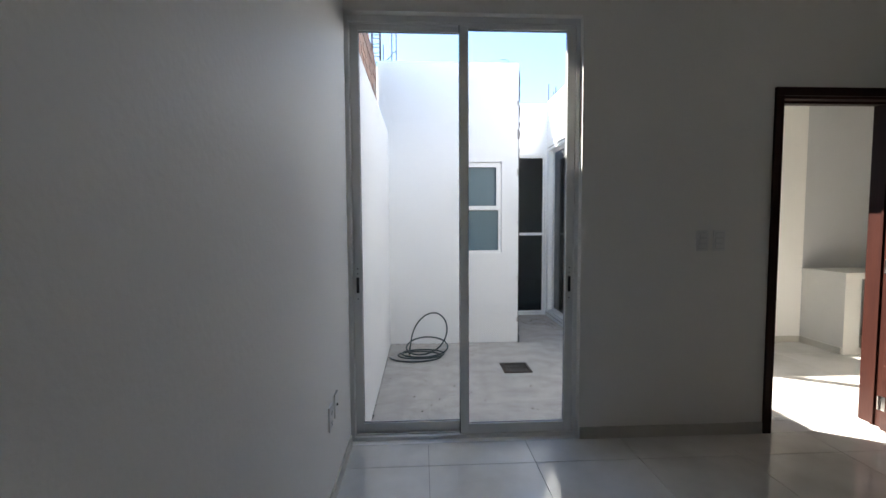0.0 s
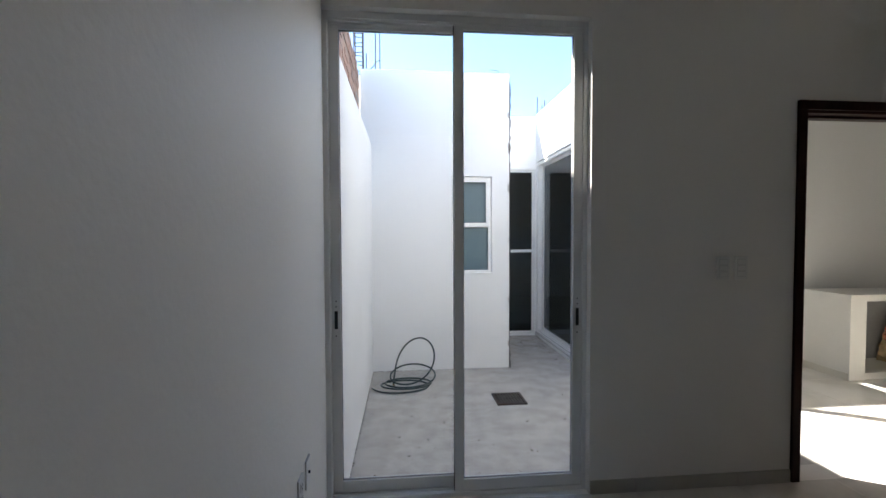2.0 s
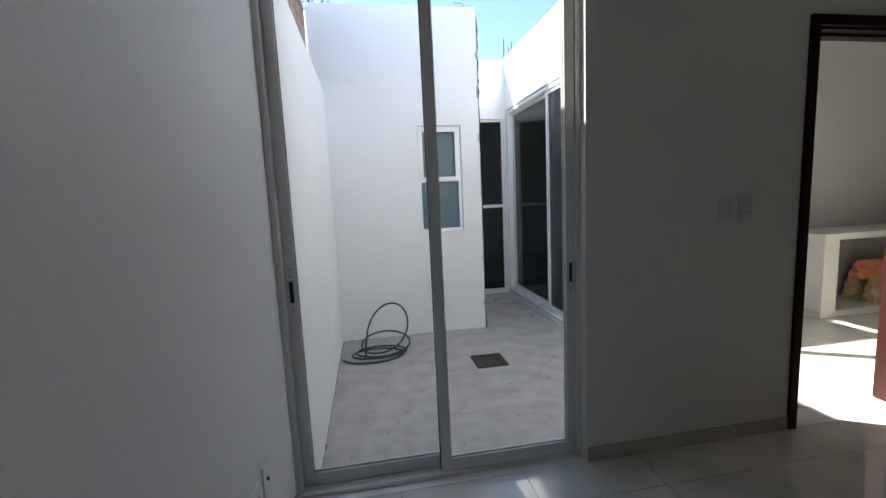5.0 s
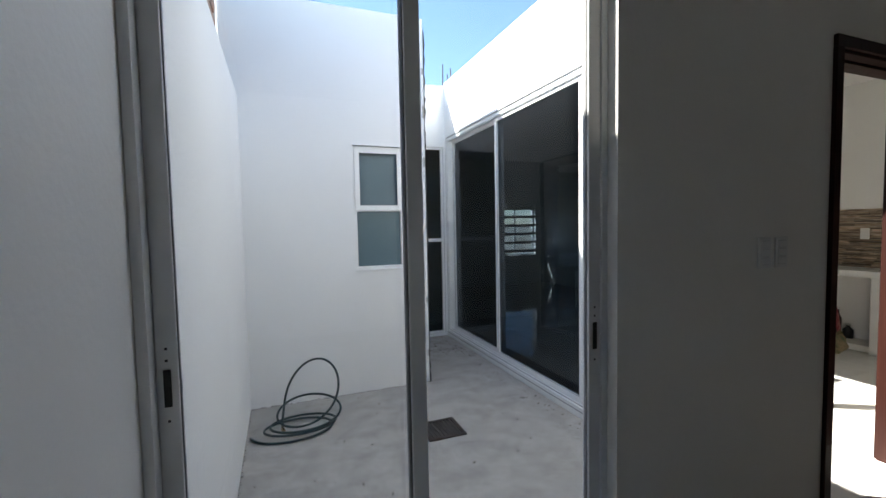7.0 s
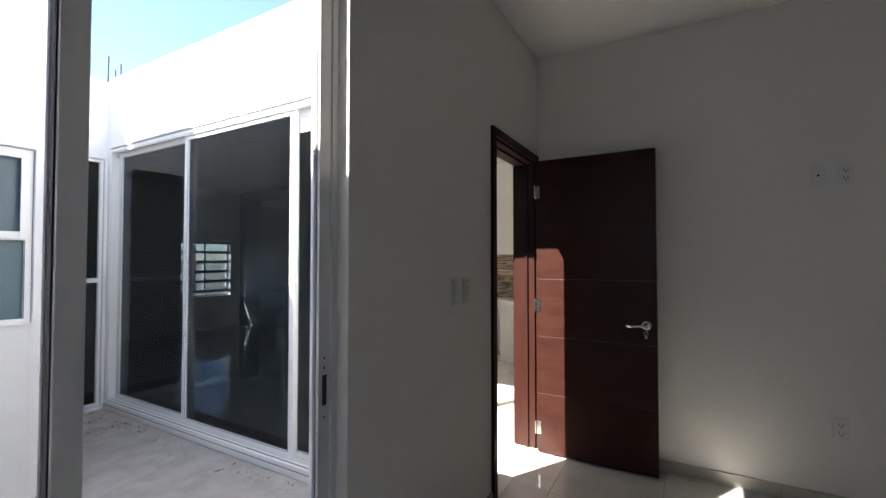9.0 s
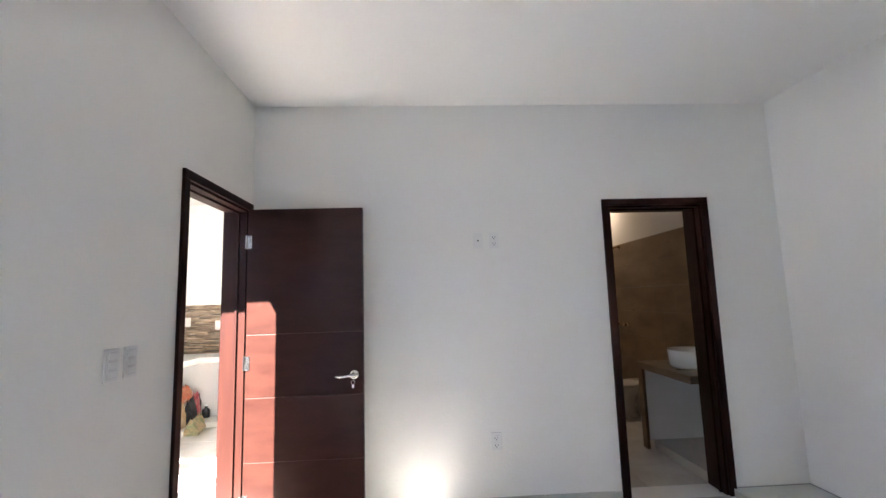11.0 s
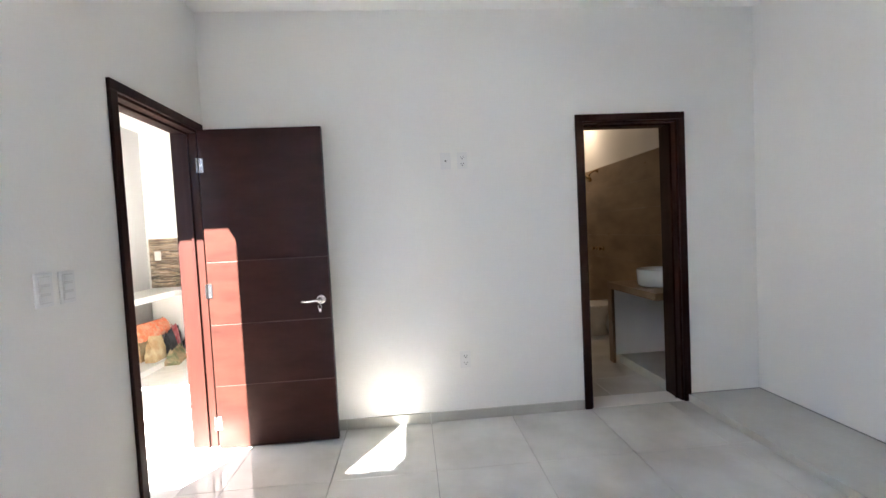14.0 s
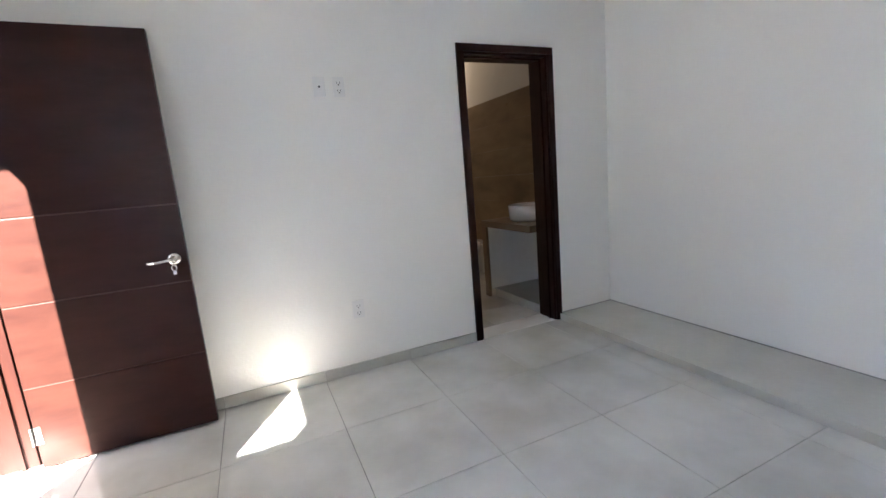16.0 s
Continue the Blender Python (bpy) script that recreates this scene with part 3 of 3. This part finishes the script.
    for _ in range(4):
        pts = [pts[0]] + [(a + 2 * b + c) / 4 for a, b, c in zip(pts, pts[1:], pts[2:])] + [pts[-1]]
    return pts


hose = thing("garden_hose", (0.35, 2.25, PZ), "dark green coiled garden hose lying on the patio floor", "hose")
path = [p - Vector((0.35, 2.25, PZ)) for p in coil()]
part("tube", tube(path, 0.0088, 10), RUBBER, hose, smooth=True)
e = path[-1]
part("coupling", tube([e, e + Vector((0.006, -0.02, -0.004)), e + Vector((0.01, -0.035, -0.006))], 0.0125, 10), BRASS, hose, "brass hose coupling")

# Rough joint along the foot of the patio walls.
rnd = random.Random(17)
bm = bmesh.new()
for i in range(62):
    x = 0.004 + i * 0.0255
    if rnd.random() < 0.85:
        add_box(bm, (x, 2.686 - rnd.uniform(0.004, 0.016), PZ), (x + rnd.uniform(0.012, 0.024), 2.6865, PZ + rnd.uniform(0.003, 0.012)))
for i in range(90):
    y = 0.2 + i * 0.0274
    if rnd.random() < 0.8:
        add_box(bm, (0.0003, y, PZ), (rnd.uniform(0.004, 0.018), y + rnd.uniform(0.012, 0.026), PZ + rnd.uniform(0.003, 0.014)))
tagged(part("wall_foot_crumbs", bm, RAWC), "crumbled render along the foot of the white patio walls", "debris", kind="stuff")

# Dead leaves and dirt.
bm = bmesh.new()
rnd = random.Random(5)
for i in range(150):
    if i < 60:
        x, y = 2.33 - abs(rnd.gauss(0, 0.07)), rnd.uniform(0.9, 4.1)
    elif i < 95:
        x, y = rnd.uniform(1.65, 2.3), rnd.uniform(3.4, 4.2)
    else:
        x, y = rnd.uniform(0.05, 2.1), rnd.uniform(0.2, 2.64)
    s = rnd.uniform(0.003, 0.011) * (1.6 if i < 95 and i % 3 == 0 else 1)
    a = rnd.uniform(0, 6.3)
    c, d = Vector((math.cos(a), math.sin(a), 0)) * s, Vector((-math.sin(a), math.cos(a), 0)) * s * 0.5
    p = Vector((x, y, PZ + 0.003))
    q = [bm.verts.new(p + v) for v in (-c, d, c + Vector((0, 0, s * 0.8)), -d)]
    r = [bm.verts.new(v.co - Vector((0, 0, 0.0025))) for v in q]
    bm.faces.new(q)
    bm.faces.new(r[::-1])
    for j in range(4):
        bm.faces.new((q[j], r[j], r[(j + 1) % 4], q[(j + 1) % 4]))
tagged(part("dead_leaves", bm, LEAFM), "small dead leaves and crumbs strewn over the patio concrete", "litter", kind="stuff")

# Neighbour's brick wall above the patio wall.
nb = thing("neighbour_wall", (-0.12, 1.3, 2.4), "unplastered red brick wall above a concrete beam", "brick wall")
nb["kind"] = "structure"
o = nb.location
part("beam", boxes((tuple(Vector((-0.27, T + 0.01, 2.423)) - o), tuple(Vector((-0.122, 2.684, 2.71)) - o)), bevel=0.004), RAWC, nb, "grey raw concrete beam")
part("mortar_core", boxes((tuple(Vector((-0.265, T + 0.01, 2.711)) - o), tuple(Vector((-0.129, 2.680, 3.205)) - o))), MORTAR, nb)
structure("wall_neighbour_back", boxes(((-0.45, -4.0, -0.3), (-0.301, 6.0, 2.9))), RAWC)


def rebar_column(place, w, h, bars, label, ties=True):
    c = thing("rebar_column", place, label, "rebar", "rebar columns")
    for i, (x, y) in enumerate(((-w, -w), (w, -w), (w, w), (-w, w))[:bars]):
        part("rod", tube([(x, y, 0), (x + 0.004 * (i - 1), y, h * 0.5), (x, y + 0.006 * i, h * (1 - 0.06 * i))], 0.008, 6), RUST, c)
    if ties:
        for k in range(int(h / 0.13)):
            z = 0.06 + 0.13 * k
            part("stirrup", tube([(-w, -w, z), (w, -w, z + 0.01), (w, w, z), (-w, w, z + 0.01), (-w, -w, z)], 0.006, 5), RUST, c)
    return c


rebar_column((-0.26, 4.0, 2.6), 0.058, 2.2, 4, "rusty rebar cage rising behind the white patio wall")
tied = rebar_column((0.008, 4.0, 2.95), 0.03, 1.5, 2, "thin rusty rods with a loose tie above the roof", False)
part("tie_wire", tube([(-0.13, -0.03, 0.78), (-0.06, -0.03, 0.84), (-0.02, -0.03, 0.90), (0.03, -0.03, 0.93)], 0.006, 5), RUST, tied, "loose bent tie wire")
rebar_column((-0.146, 4.0, 2.95), 0.008, 1.03, 1, "single short rusty rod above the roof", False)
rebar_column((2.565, 4.6, 2.95), 0.06, 0.66, 3, "bare rusty rods standing out of the roof", False)

# Broken render edge of the patio wall, its shade put into the colour, and a hook on its top.
rnd = random.Random(11)
bm = bmesh.new()
za = PZ
prev = None
while za < 3.2:
    x = 1.583 + rnd.choice((0.002, 0.006, 0.011, 0.016, 0.005)) + rnd.uniform(0, 0.002)
    ring_ = [bm.verts.new(p) for p in ((1.5805, 2.684, za), (x, 2.684 + rnd.uniform(0, 0.004), za), (x, 2.70, za), (1.5805, 2.70, za))]
    if prev:
        for i in range(4):
            bm.faces.new((prev[i], prev[(i + 1) % 4], ring_[(i + 1) % 4], ring_[i]))
    else:
        bm.faces.new(ring_[::-1])
    prev = ring_
    za += rnd.uniform(0.025, 0.09)
bm.faces.new(prev)
structure("wall_edge_render", bm, EDGE_SHADE)
structure("wall_edge_patch", boxes(*[((1.574 - w, 2.6855, z), (1.5795, 2.6868, z + h)) for z, w, h in ((0.62, 0.012, 0.05), (1.32, 0.008, 0.03), (1.9, 0.014, 0.09), (2.35, 0.010, 0.12), (2.75, 0.016, 0.06), (0.1, 0.01, 0.06))]), RAWC)
hook = thing("wire_hook", (1.46, 2.73, 3.255), "small bent rusty wire standing on top of the white wall", "wire")
part("wire", tube([(0, 0, -0.01), (0, 0, 0.045), (-0.03, 0, 0.05), (-0.10, 0, 0.055)], 0.004, 6), RUST, hook)
part("wire", tube([(0.0, 0, 0.02), (0.02, 0, 0.025), (0.02, 0, 0.0)], 0.004, 6), RUST, hook)

# ---- switches and sockets ----
def plate(name, wall, u, z, w, h, kind, label):
    """wall: n (faces south), e (faces west) or w (faces east)."""
    p = thing(name, {"n": (u, 0, z), "e": (E_, u, z), "w": (WX, u, z)}[wall], label, "wall plate", "wall plates")
    p.rotation_euler = (0, 0, {"n": 0, "e": -math.pi / 2, "w": math.pi / 2}[wall])
    part("cover", boxes(((-w / 2, -0.008, -h / 2), (w / 2, -0.0002, h / 2)), bevel=0.003), PLASTIC, p)
    if kind == "switch":
        for i in range(3):
            zz = (i - 1) * h * 0.27
            part("rocker_surround", boxes(((-w * 0.34, -0.0088, zz - h * 0.125), (w * 0.34, -0.0081, zz + h * 0.125))), ROCKER_SHADE, p)
            part("rocker", boxes(((-w * 0.3, -0.012, zz - h * 0.10), (w * 0.3, -0.0082, zz + h * 0.10)), bevel=0.0015), PLASTIC, p)
    elif kind == "socket":
        for zz in (-h * 0.2, h * 0.2):
            s = part("outlet", boxes(((-w * 0.27, -0.0105, zz - h * 0.14), (w * 0.27, -0.0082, zz + h * 0.14)), bevel=0.001), PLASTIC, p)
            part("slot", boxes(((-w * 0.14, -0.0112, zz - 0.005), (-w * 0.10, -0.0105, zz + 0.007)), ((w * 0.10, -0.0112, zz - 0.005), (w * 0.14, -0.0105, zz + 0.007)), ((-0.003, -0.0112, zz - 0.014), (0.003, -0.0105, zz - 0.008))), SLOT, s)
    else:
        part("jack", tube([(0, -0.008, 0), (0, -0.014, 0)], 0.006), SLOT, p)
    return p


plate("light_switch", "n", 2.09, 1.213, 0.075, 0.125, "switch", "white three-rocker light switch beside the timber door frame")
plate("light_switch", "n", 2.196, 1.213, 0.075, 0.125, "switch", "white three-rocker light switch beside the timber door frame")
plate("socket_outlet", "e", -1.73, 1.84, 0.07, 0.115, "socket", "white double socket high on the white wall")
plate("antenna_outlet", "e", -1.613, 1.84, 0.07, 0.115, "jack", "white antenna outlet high on the white wall")
plate("socket_outlet", "e", -1.687, 0.437, 0.075, 0.12, "socket", "white double socket low on the white wall")
plate("socket_outlet", "w", -0.552, 0.43, 0.07, 0.115, "socket", "white double socket low on the white wall beside the patio door")
plate("antenna_outlet", "w", -0.43, 0.44, 0.07, 0.115, "jack", "white antenna outlet low on the white wall beside the patio door")

# ---- kitchen ----
ct = thing("kitchen_counter", (4.9, 1.2, 0), "white cement kitchen counter with open space below", "counter")
o = ct.location


def loc(lo, hi):
    return tuple(Vector(lo) - o), tuple(Vector(hi) - o)


part("worktop", boxes(loc((4.55, 1.44, 0.76), (5.999, 1.929, 0.82)), loc((5.61, 0.1505, 0.76), (5.999, 1.4399, 0.82))), COUNTER, ct)
part("end_panel", boxes(loc((4.56, 1.45, 0), (4.73, 1.929, 0.759)), bevel=0.004), COUNTER, ct)
part("front_panel", boxes(loc((5.62, 0.1505, 0), (5.70, 1.20, 0.759)), bevel=0.004), COUNTER, ct)
part("plinth", boxes(loc((4.731, 1.48, 0), (5.999, 1.929, 0.06)), loc((5.701, 1.2, 0), (5.999, 1.4799, 0.06))), COUNTER, ct)

# Thin back panel, a darker grey than the counter.
part("back_panel", boxes(loc((4.731, 1.923, 0.061), (5.998, 1.9293, 0.759))), UNDER, ct, "grey back below the counter")

mosaic = thing("mosaic_splashback", (LE, 1.0, 1.15), "brown and beige strip stone mosaic above the counter", "wall tiles")
rnd = random.Random(3)
bm = bmesh.new()
z = 0.826
while z < 1.43:
    h = rnd.choice((0.008, 0.012, 0.016, 0.020))
    y = 1.88 - rnd.uniform(0, 0.1)
    add_box(bm, (-0.001 - rnd.uniform(0.006, 0.014), y - 1.0, z - 1.15), (-0.001, 0.90, z + h - 0.0015 - 1.15))
    while y > 0.17:
        w = rnd.uniform(0.06, 0.28)
        y2 = max(0.166, y - w)
        add_box(bm, (-0.001 - rnd.uniform(0.006, 0.014), y2 + 0.001 - 1.0, z - 1.15), (-0.001, y - 0.001 - 1.0, z + h - 0.0015 - 1.15))
        y = y2
    z += h
tagged(part("stone_strip", bm, MOS, mosaic), kind="stuff")
p = plate("socket_outlet", "e", 1.36, 1.235, 0.075, 0.115, "switch", "white switch on the strip mosaic")
p.location = (LE - 0.0135, 1.80, 1.225)
p = plate("socket_outlet", "e", 1.36, 1.235, 0.075, 0.115, "switch", "white switch on the strip mosaic")
p.location = (LE - 0.0135, 1.42, 1.18)


def bag(name, place, w, d, h, material, label, seed, lean=0.0, turn=0.0, fold=0.05):
    """A slumped paper bag: a flat-sided body with creased panels and a crimped, folded mouth."""
    rnd = random.Random(seed)
    bm = bmesh.new()
    n, rows, rings = 28, 12, []
    for k in range(rows + 1):
        f = k / rows
        flat = 1 - 0.9 * f ** 1.8
        ringv = []
        for i in range(n):
            a = 2 * math.pi * i / n
            ca, sa = math.cos(a), math.sin(a)
            ex = math.copysign(abs(ca) ** 0.3, ca)
            ey = math.copysign(abs(sa) ** 0.3, sa)
            crease = 1 + 0.07 * math.sin(3 * a + 5 * f + seed) * math.sin(9 * f + seed) + rnd.uniform(-0.05, 0.05)
            zz = h * f + 0.08 * h * math.sin(2 * a + seed) * f + (rnd.uniform(-fold, fold * 0.4) if k == rows else 0)
            ringv.append(bm.verts.new((ex * w / 2 * crease * (1 - 0.1 * f * f), ey * d / 2 * flat * crease + lean * f * f, max(zz, 0.0))))
        rings.append(ringv)
    for a, b in zip(rings, rings[1:]):
        for i in range(n):
            q = (a[i], a[(i + 1) % n], b[(i + 1) % n], b[i])
            if rnd.random() < 0.5:
                bm.faces.new((q[0], q[1], q[2]))
                bm.faces.new((q[0], q[2], q[3]))
            else:
                bm.faces.new((q[0], q[1], q[3]))
                bm.faces.new((q[1], q[2], q[3]))
    bm.faces.new(rings[0][::-1])
    bm.faces.new(rings[-1])
    ob = part(name, bm, material)
    ob.location = place
    ob.rotation_euler = (0, 0, turn)
    return tagged(ob, label, "bag")


bag("paper_sack", (5.58, 1.79, 0.06), 0.46, 0.16, 0.34, KRAFT, "full brown paper cement sack standing under the counter", 1)
bag("orange_bag", (5.53, 1.66, 0.31), 0.58, 0.12, 0.18, SACK, "crumpled orange paper bag lying on the sacks under the counter", 11, 0.02, -0.05)
bag("kraft_bag", (5.45, 1.60, 0.06), 0.26, 0.12, 0.26, KRAFT, "brown paper cement bag standing upright under the counter", 9)
bag("kraft_bag", (5.55, 1.44, 0.0), 0.34, 0.16, 0.17, PRINT, "low slumped kraft bag with green print, lying before the counter", 2, 0.0, 0.2)
bag("black_bag", (5.68, 1.57, 0.06), 0.17, 0.12, 0.27, BLACKPL, "crumpled black plastic bag under the counter", 6)
bag("red_bag", (5.81, 1.58, 0.06), 0.10, 0.10, 0.32, REDPL, "crumpled red plastic bag with pale print under the counter", 4)


def bottle(name, place, r, h, material, label, tilt=0.0):
    b = thing(name, place, label, "bottle")
    b.rotation_euler = (tilt, 0, 0)
    part("body", turned([(0.0, 0.0), (r, 0.003), (r, h * 0.62), (r * 0.4, h * 0.8), (r * 0.38, h * 0.93)]), material, b, smooth=True)
    part("cap", turned([(0.0, h * 0.93), (r * 0.5, h * 0.93), (r * 0.5, h), (0.0, h)]), PLASTIC, b, "white cap")
    return b


bottle("bottle", (5.92, 1.60, 0.06), 0.035, 0.32, BLACKPL, "dark bottle with a white cap under the counter")
bottle("paint_can", (5.93, 1.51, 0.06), 0.045, 0.15, BLACKPL, "dark tin with a pale lid under the counter")

# ---- bathroom ----
van = thing("vanity_unit", (3.98, -3.58, 0), "stone-tiled vanity counter with a white end panel", "vanity")
o = van.location
part("worktop", boxes(loc((E_ + TB + 0.001, S + 0.012, 0.72), (4.44, -3.23, 0.78)), bevel=0.003), VANITY, van, "brown stone-tiled worktop")
part("end_panel", boxes(loc((4.36, S + 0.012, 0.081), (4.44, -3.262, 0.719))), PAINT, van, "white end panel")
part("end_edge", boxes(loc((4.36, -3.2615, 0.0), (4.44, -3.235, 0.719)), bevel=0.002), VANITY, van, "brown tiled edge")
part("plinth", boxes(loc((E_ + TB + 0.001, S + 0.012, 0.0), (4.36, -3.30, 0.08)), bevel=0.003), CEMENT, van, "grey plinth")
basin = thing("wash_basin", (4.02, -3.52, 0.78), "round white ceramic vessel basin on the vanity", "basin")
part("bowl", turned([(0.0, 0.0), (0.17, 0.0), (0.186, 0.02), (0.192, 0.145), (0.185, 0.15), (0.17, 0.12), (0.14, 0.03), (0.0, 0.02)], 32), CERAMIC, basin, smooth=True)
tap = thing("basin_tap", (4.02, -3.78, 0.78), "bronzed tap behind the round basin", "tap")
part("spout", tube([(0, 0, 0), (0, 0, 0.2), (0, 0.02, 0.23), (0, 0.1, 0.235), (0, 0.12, 0.22)], 0.011, 10), BRASS, tap, smooth=True)
part("lever", tube([(0, 0, 0.19), (0.05, 0, 0.22)], 0.006), BRASS, tap)

toilet = thing("toilet", (5.50, -3.55, 0), "white ceramic toilet beyond the vanity", "toilet")
toilet.scale = (1, 1, 0.88)
part("back_block", boxes(((-0.18, -0.345, 0.0), (0.18, -0.16, 0.40)), bevel=0.015), CERAMIC, toilet)
part("back_lid", boxes(((-0.19, -0.348, 0.401), (0.19, -0.15, 0.425)), bevel=0.008), CERAMIC, toilet)
bm = turned([(0.0, 0.0), (0.14, 0.0), (0.11, 0.12), (0.13, 0.25), (0.19, 0.37), (0.19, 0.4), (0.0, 0.4)], 28)
bmesh.ops.scale(bm, vec=(1, 1.25, 1), verts=bm.verts)
part("bowl", bm, CERAMIC, toilet, smooth=True)
bm = turned([(0.0, 0.401), (0.19, 0.401), (0.195, 0.412), (0.185, 0.425), (0.0, 0.43)], 28)
bmesh.ops.scale(bm, vec=(1, 1.25, 1), verts=bm.verts)
part("seat_lid", bm, PLASTIC, toilet, smooth=True)

sh = thing("shower_head", (6.02, S + 0.012, 2.01), "bronzed shower head on a bent arm over brown tiles", "shower")
part("arm", tube([(0, 0, 0.05), (0, 0.04, 0.055), (0, 0.09, 0.03), (0, 0.12, -0.005)], 0.013, 10), BRASS, sh, smooth=True)
bm = turned([(0.0, 0.0), (0.075, 0.0), (0.068, 0.025), (0.022, 0.05), (0.014, 0.075)])
bmesh.ops.transform(bm, matrix=Matrix.Translation((0, 0.155, -0.055)) @ Euler((radians(35), 0, 0)).to_matrix().to_4x4(), verts=bm.verts)
part("rose", bm, BRASS, sh, smooth=True)
bm = turned([(0.0, 0.0), (0.032, 0.0), (0.028, 0.01), (0.0, 0.012)])
bmesh.ops.transform(bm, matrix=Matrix.Translation((0, 0, 0.05)) @ Euler((-math.pi / 2, 0, 0)).to_matrix().to_4x4(), verts=bm.verts)
part("flange", bm, BRASS, sh, smooth=True)
for x, nm in ((5.92, "tap_valve"), (6.12, "tap_valve")):
    v = thing(nm, (x, S + 0.012, 1.015), "bronzed shower valve knob on the brown tiles", "tap", "shower valves")
    bm = turned([(0.0, 0.0), (0.03, 0.0), (0.026, 0.012), (0.012, 0.02), (0.012, 0.04), (0.026, 0.048), (0.026, 0.068), (0.0, 0.07)])
    bmesh.ops.transform(bm, matrix=Euler((-math.pi / 2, 0, 0)).to_matrix().to_4x4(), verts=bm.verts)
    part("knob", bm, BRASS, v, smooth=True)
lampf = thing("ceiling_lamp", (6.25, -3.6, CEILING), "round white ceiling lamp in the bathroom, switched on", "lamp")
part("housing", turned([(0.0, -0.05), (0.12, -0.05), (0.135, -0.03), (0.135, -0.0005), (0.0, -0.0005)]), PLASTIC, lampf, smooth=True)


# ---- pieces: bricks and tiles ----
def pieces(name, parent, material, size, places, gap_bevel=0.001):
    bm = boxes(((-size[0] / 2, -size[1] / 2, -size[2] / 2), (size[0] / 2, size[1] / 2, size[2] / 2)))
    me = mesh_of(name, bm, material)
    for p in places:
        ob = new(name, me)
        ob.parent = parent
        ob.location = p
    return me


o = nb.location
rnd = random.Random(8)
places = []
for row in range(8):
    for i in range(11):
        y = 0.27 + i * 0.24 + (0.12 if row % 2 else 0)
        if y > 2.56 or (row == 7 and i in (3, 4, 9)):
            continue
        places.append(Vector((-0.193 + rnd.uniform(-0.006, 0.006), y + rnd.uniform(-0.006, 0.006), 2.741 + row * 0.0655)) - o)
pieces("brick", nb, BRICK, (0.138, 0.226, 0.055), places)

J = 0.0015


def tiles(parent_name, xs, ys, material=TILE, top=0.0, keep=None):
    par = bpy.data.objects[parent_name]
    for x0, x1 in zip(xs, xs[1:]):
        for y0, y1 in zip(ys, ys[1:]):
            if keep and not keep((x0 + x1) / 2, (y0 + y1) / 2):
                continue
            key = f"tile_{round((x1 - x0) * 1000)}_{round((y1 - y0) * 1000)}"
            me = bpy.data.meshes.get(key)
            if not me:
                hx, hy = (x1 - x0) / 2 - J, (y1 - y0) / 2 - J
                me = mesh_of(key, boxes(((-hx, -hy, -0.01), (hx, hy, 0.0))), material)
            ob = new("tile", me)
            ob.parent = par
            ob.location = ((x0 + x1) / 2, (y0 + y1) / 2, top)


GX = [WX, 0.42, 1.012, 1.605, 2.2, 2.795, 3.385, 3.42]
GY = [-3.344, -3.178, -2.591, -2.005, -1.42, -0.83, -0.243, 0.0]
tiles("floor", [g for g in GX if g != 3.385], GY)
tiles("floor", [E_ + TB, 4.0, 4.6, 5.2, 5.8, 6.4, 7.0], [S, -3.45, -2.85, -2.25, -1.6])
tiles("floor_living", [LX + T, 2.795, 3.39, 3.985, 4.58, 5.175, LE], [T, 0.345, 0.93, 1.52, 2.1, 2.7, 3.3, 3.9, RY + T])
tiles("floor_living", [0.0, 0.6, 1.2, 1.8, LX + T, 2.795, 3.39, 3.985, 4.58, 5.175, LE], [RY + T, 5.0, 5.6, 6.2, 6.8, LN])

sw = bpy.data.objects["wall_south"]
bm = None
row, z = 0, 0.0
while z < 2.05:
    x = E_ + TB
    while x < 6.99:
        x1 = min(7.0, x + (0.6 if (row % 2 == 0 or x > E_ + TB) else 0.3))
        z1 = min(2.09, z + 0.3)
        key = f"wall_tile_{round((x1 - x) * 1000)}_{round((z1 - z) * 1000)}"
        me = bpy.data.meshes.get(key)
        if not me:
            hx, hz = (x1 - x) / 2 - 0.0005, (z1 - z) / 2 - 0.0005
            me = mesh_of(key, boxes(((-hx, -0.005, -hz), (hx, 0.005, hz))), BTILE)
        ob = new("wall_tile", me)
        ob.parent = sw
        ob.location = ((x + x1) / 2, S + 0.006, (z + z1) / 2)
        x = x1
    z += 0.3
    row += 1
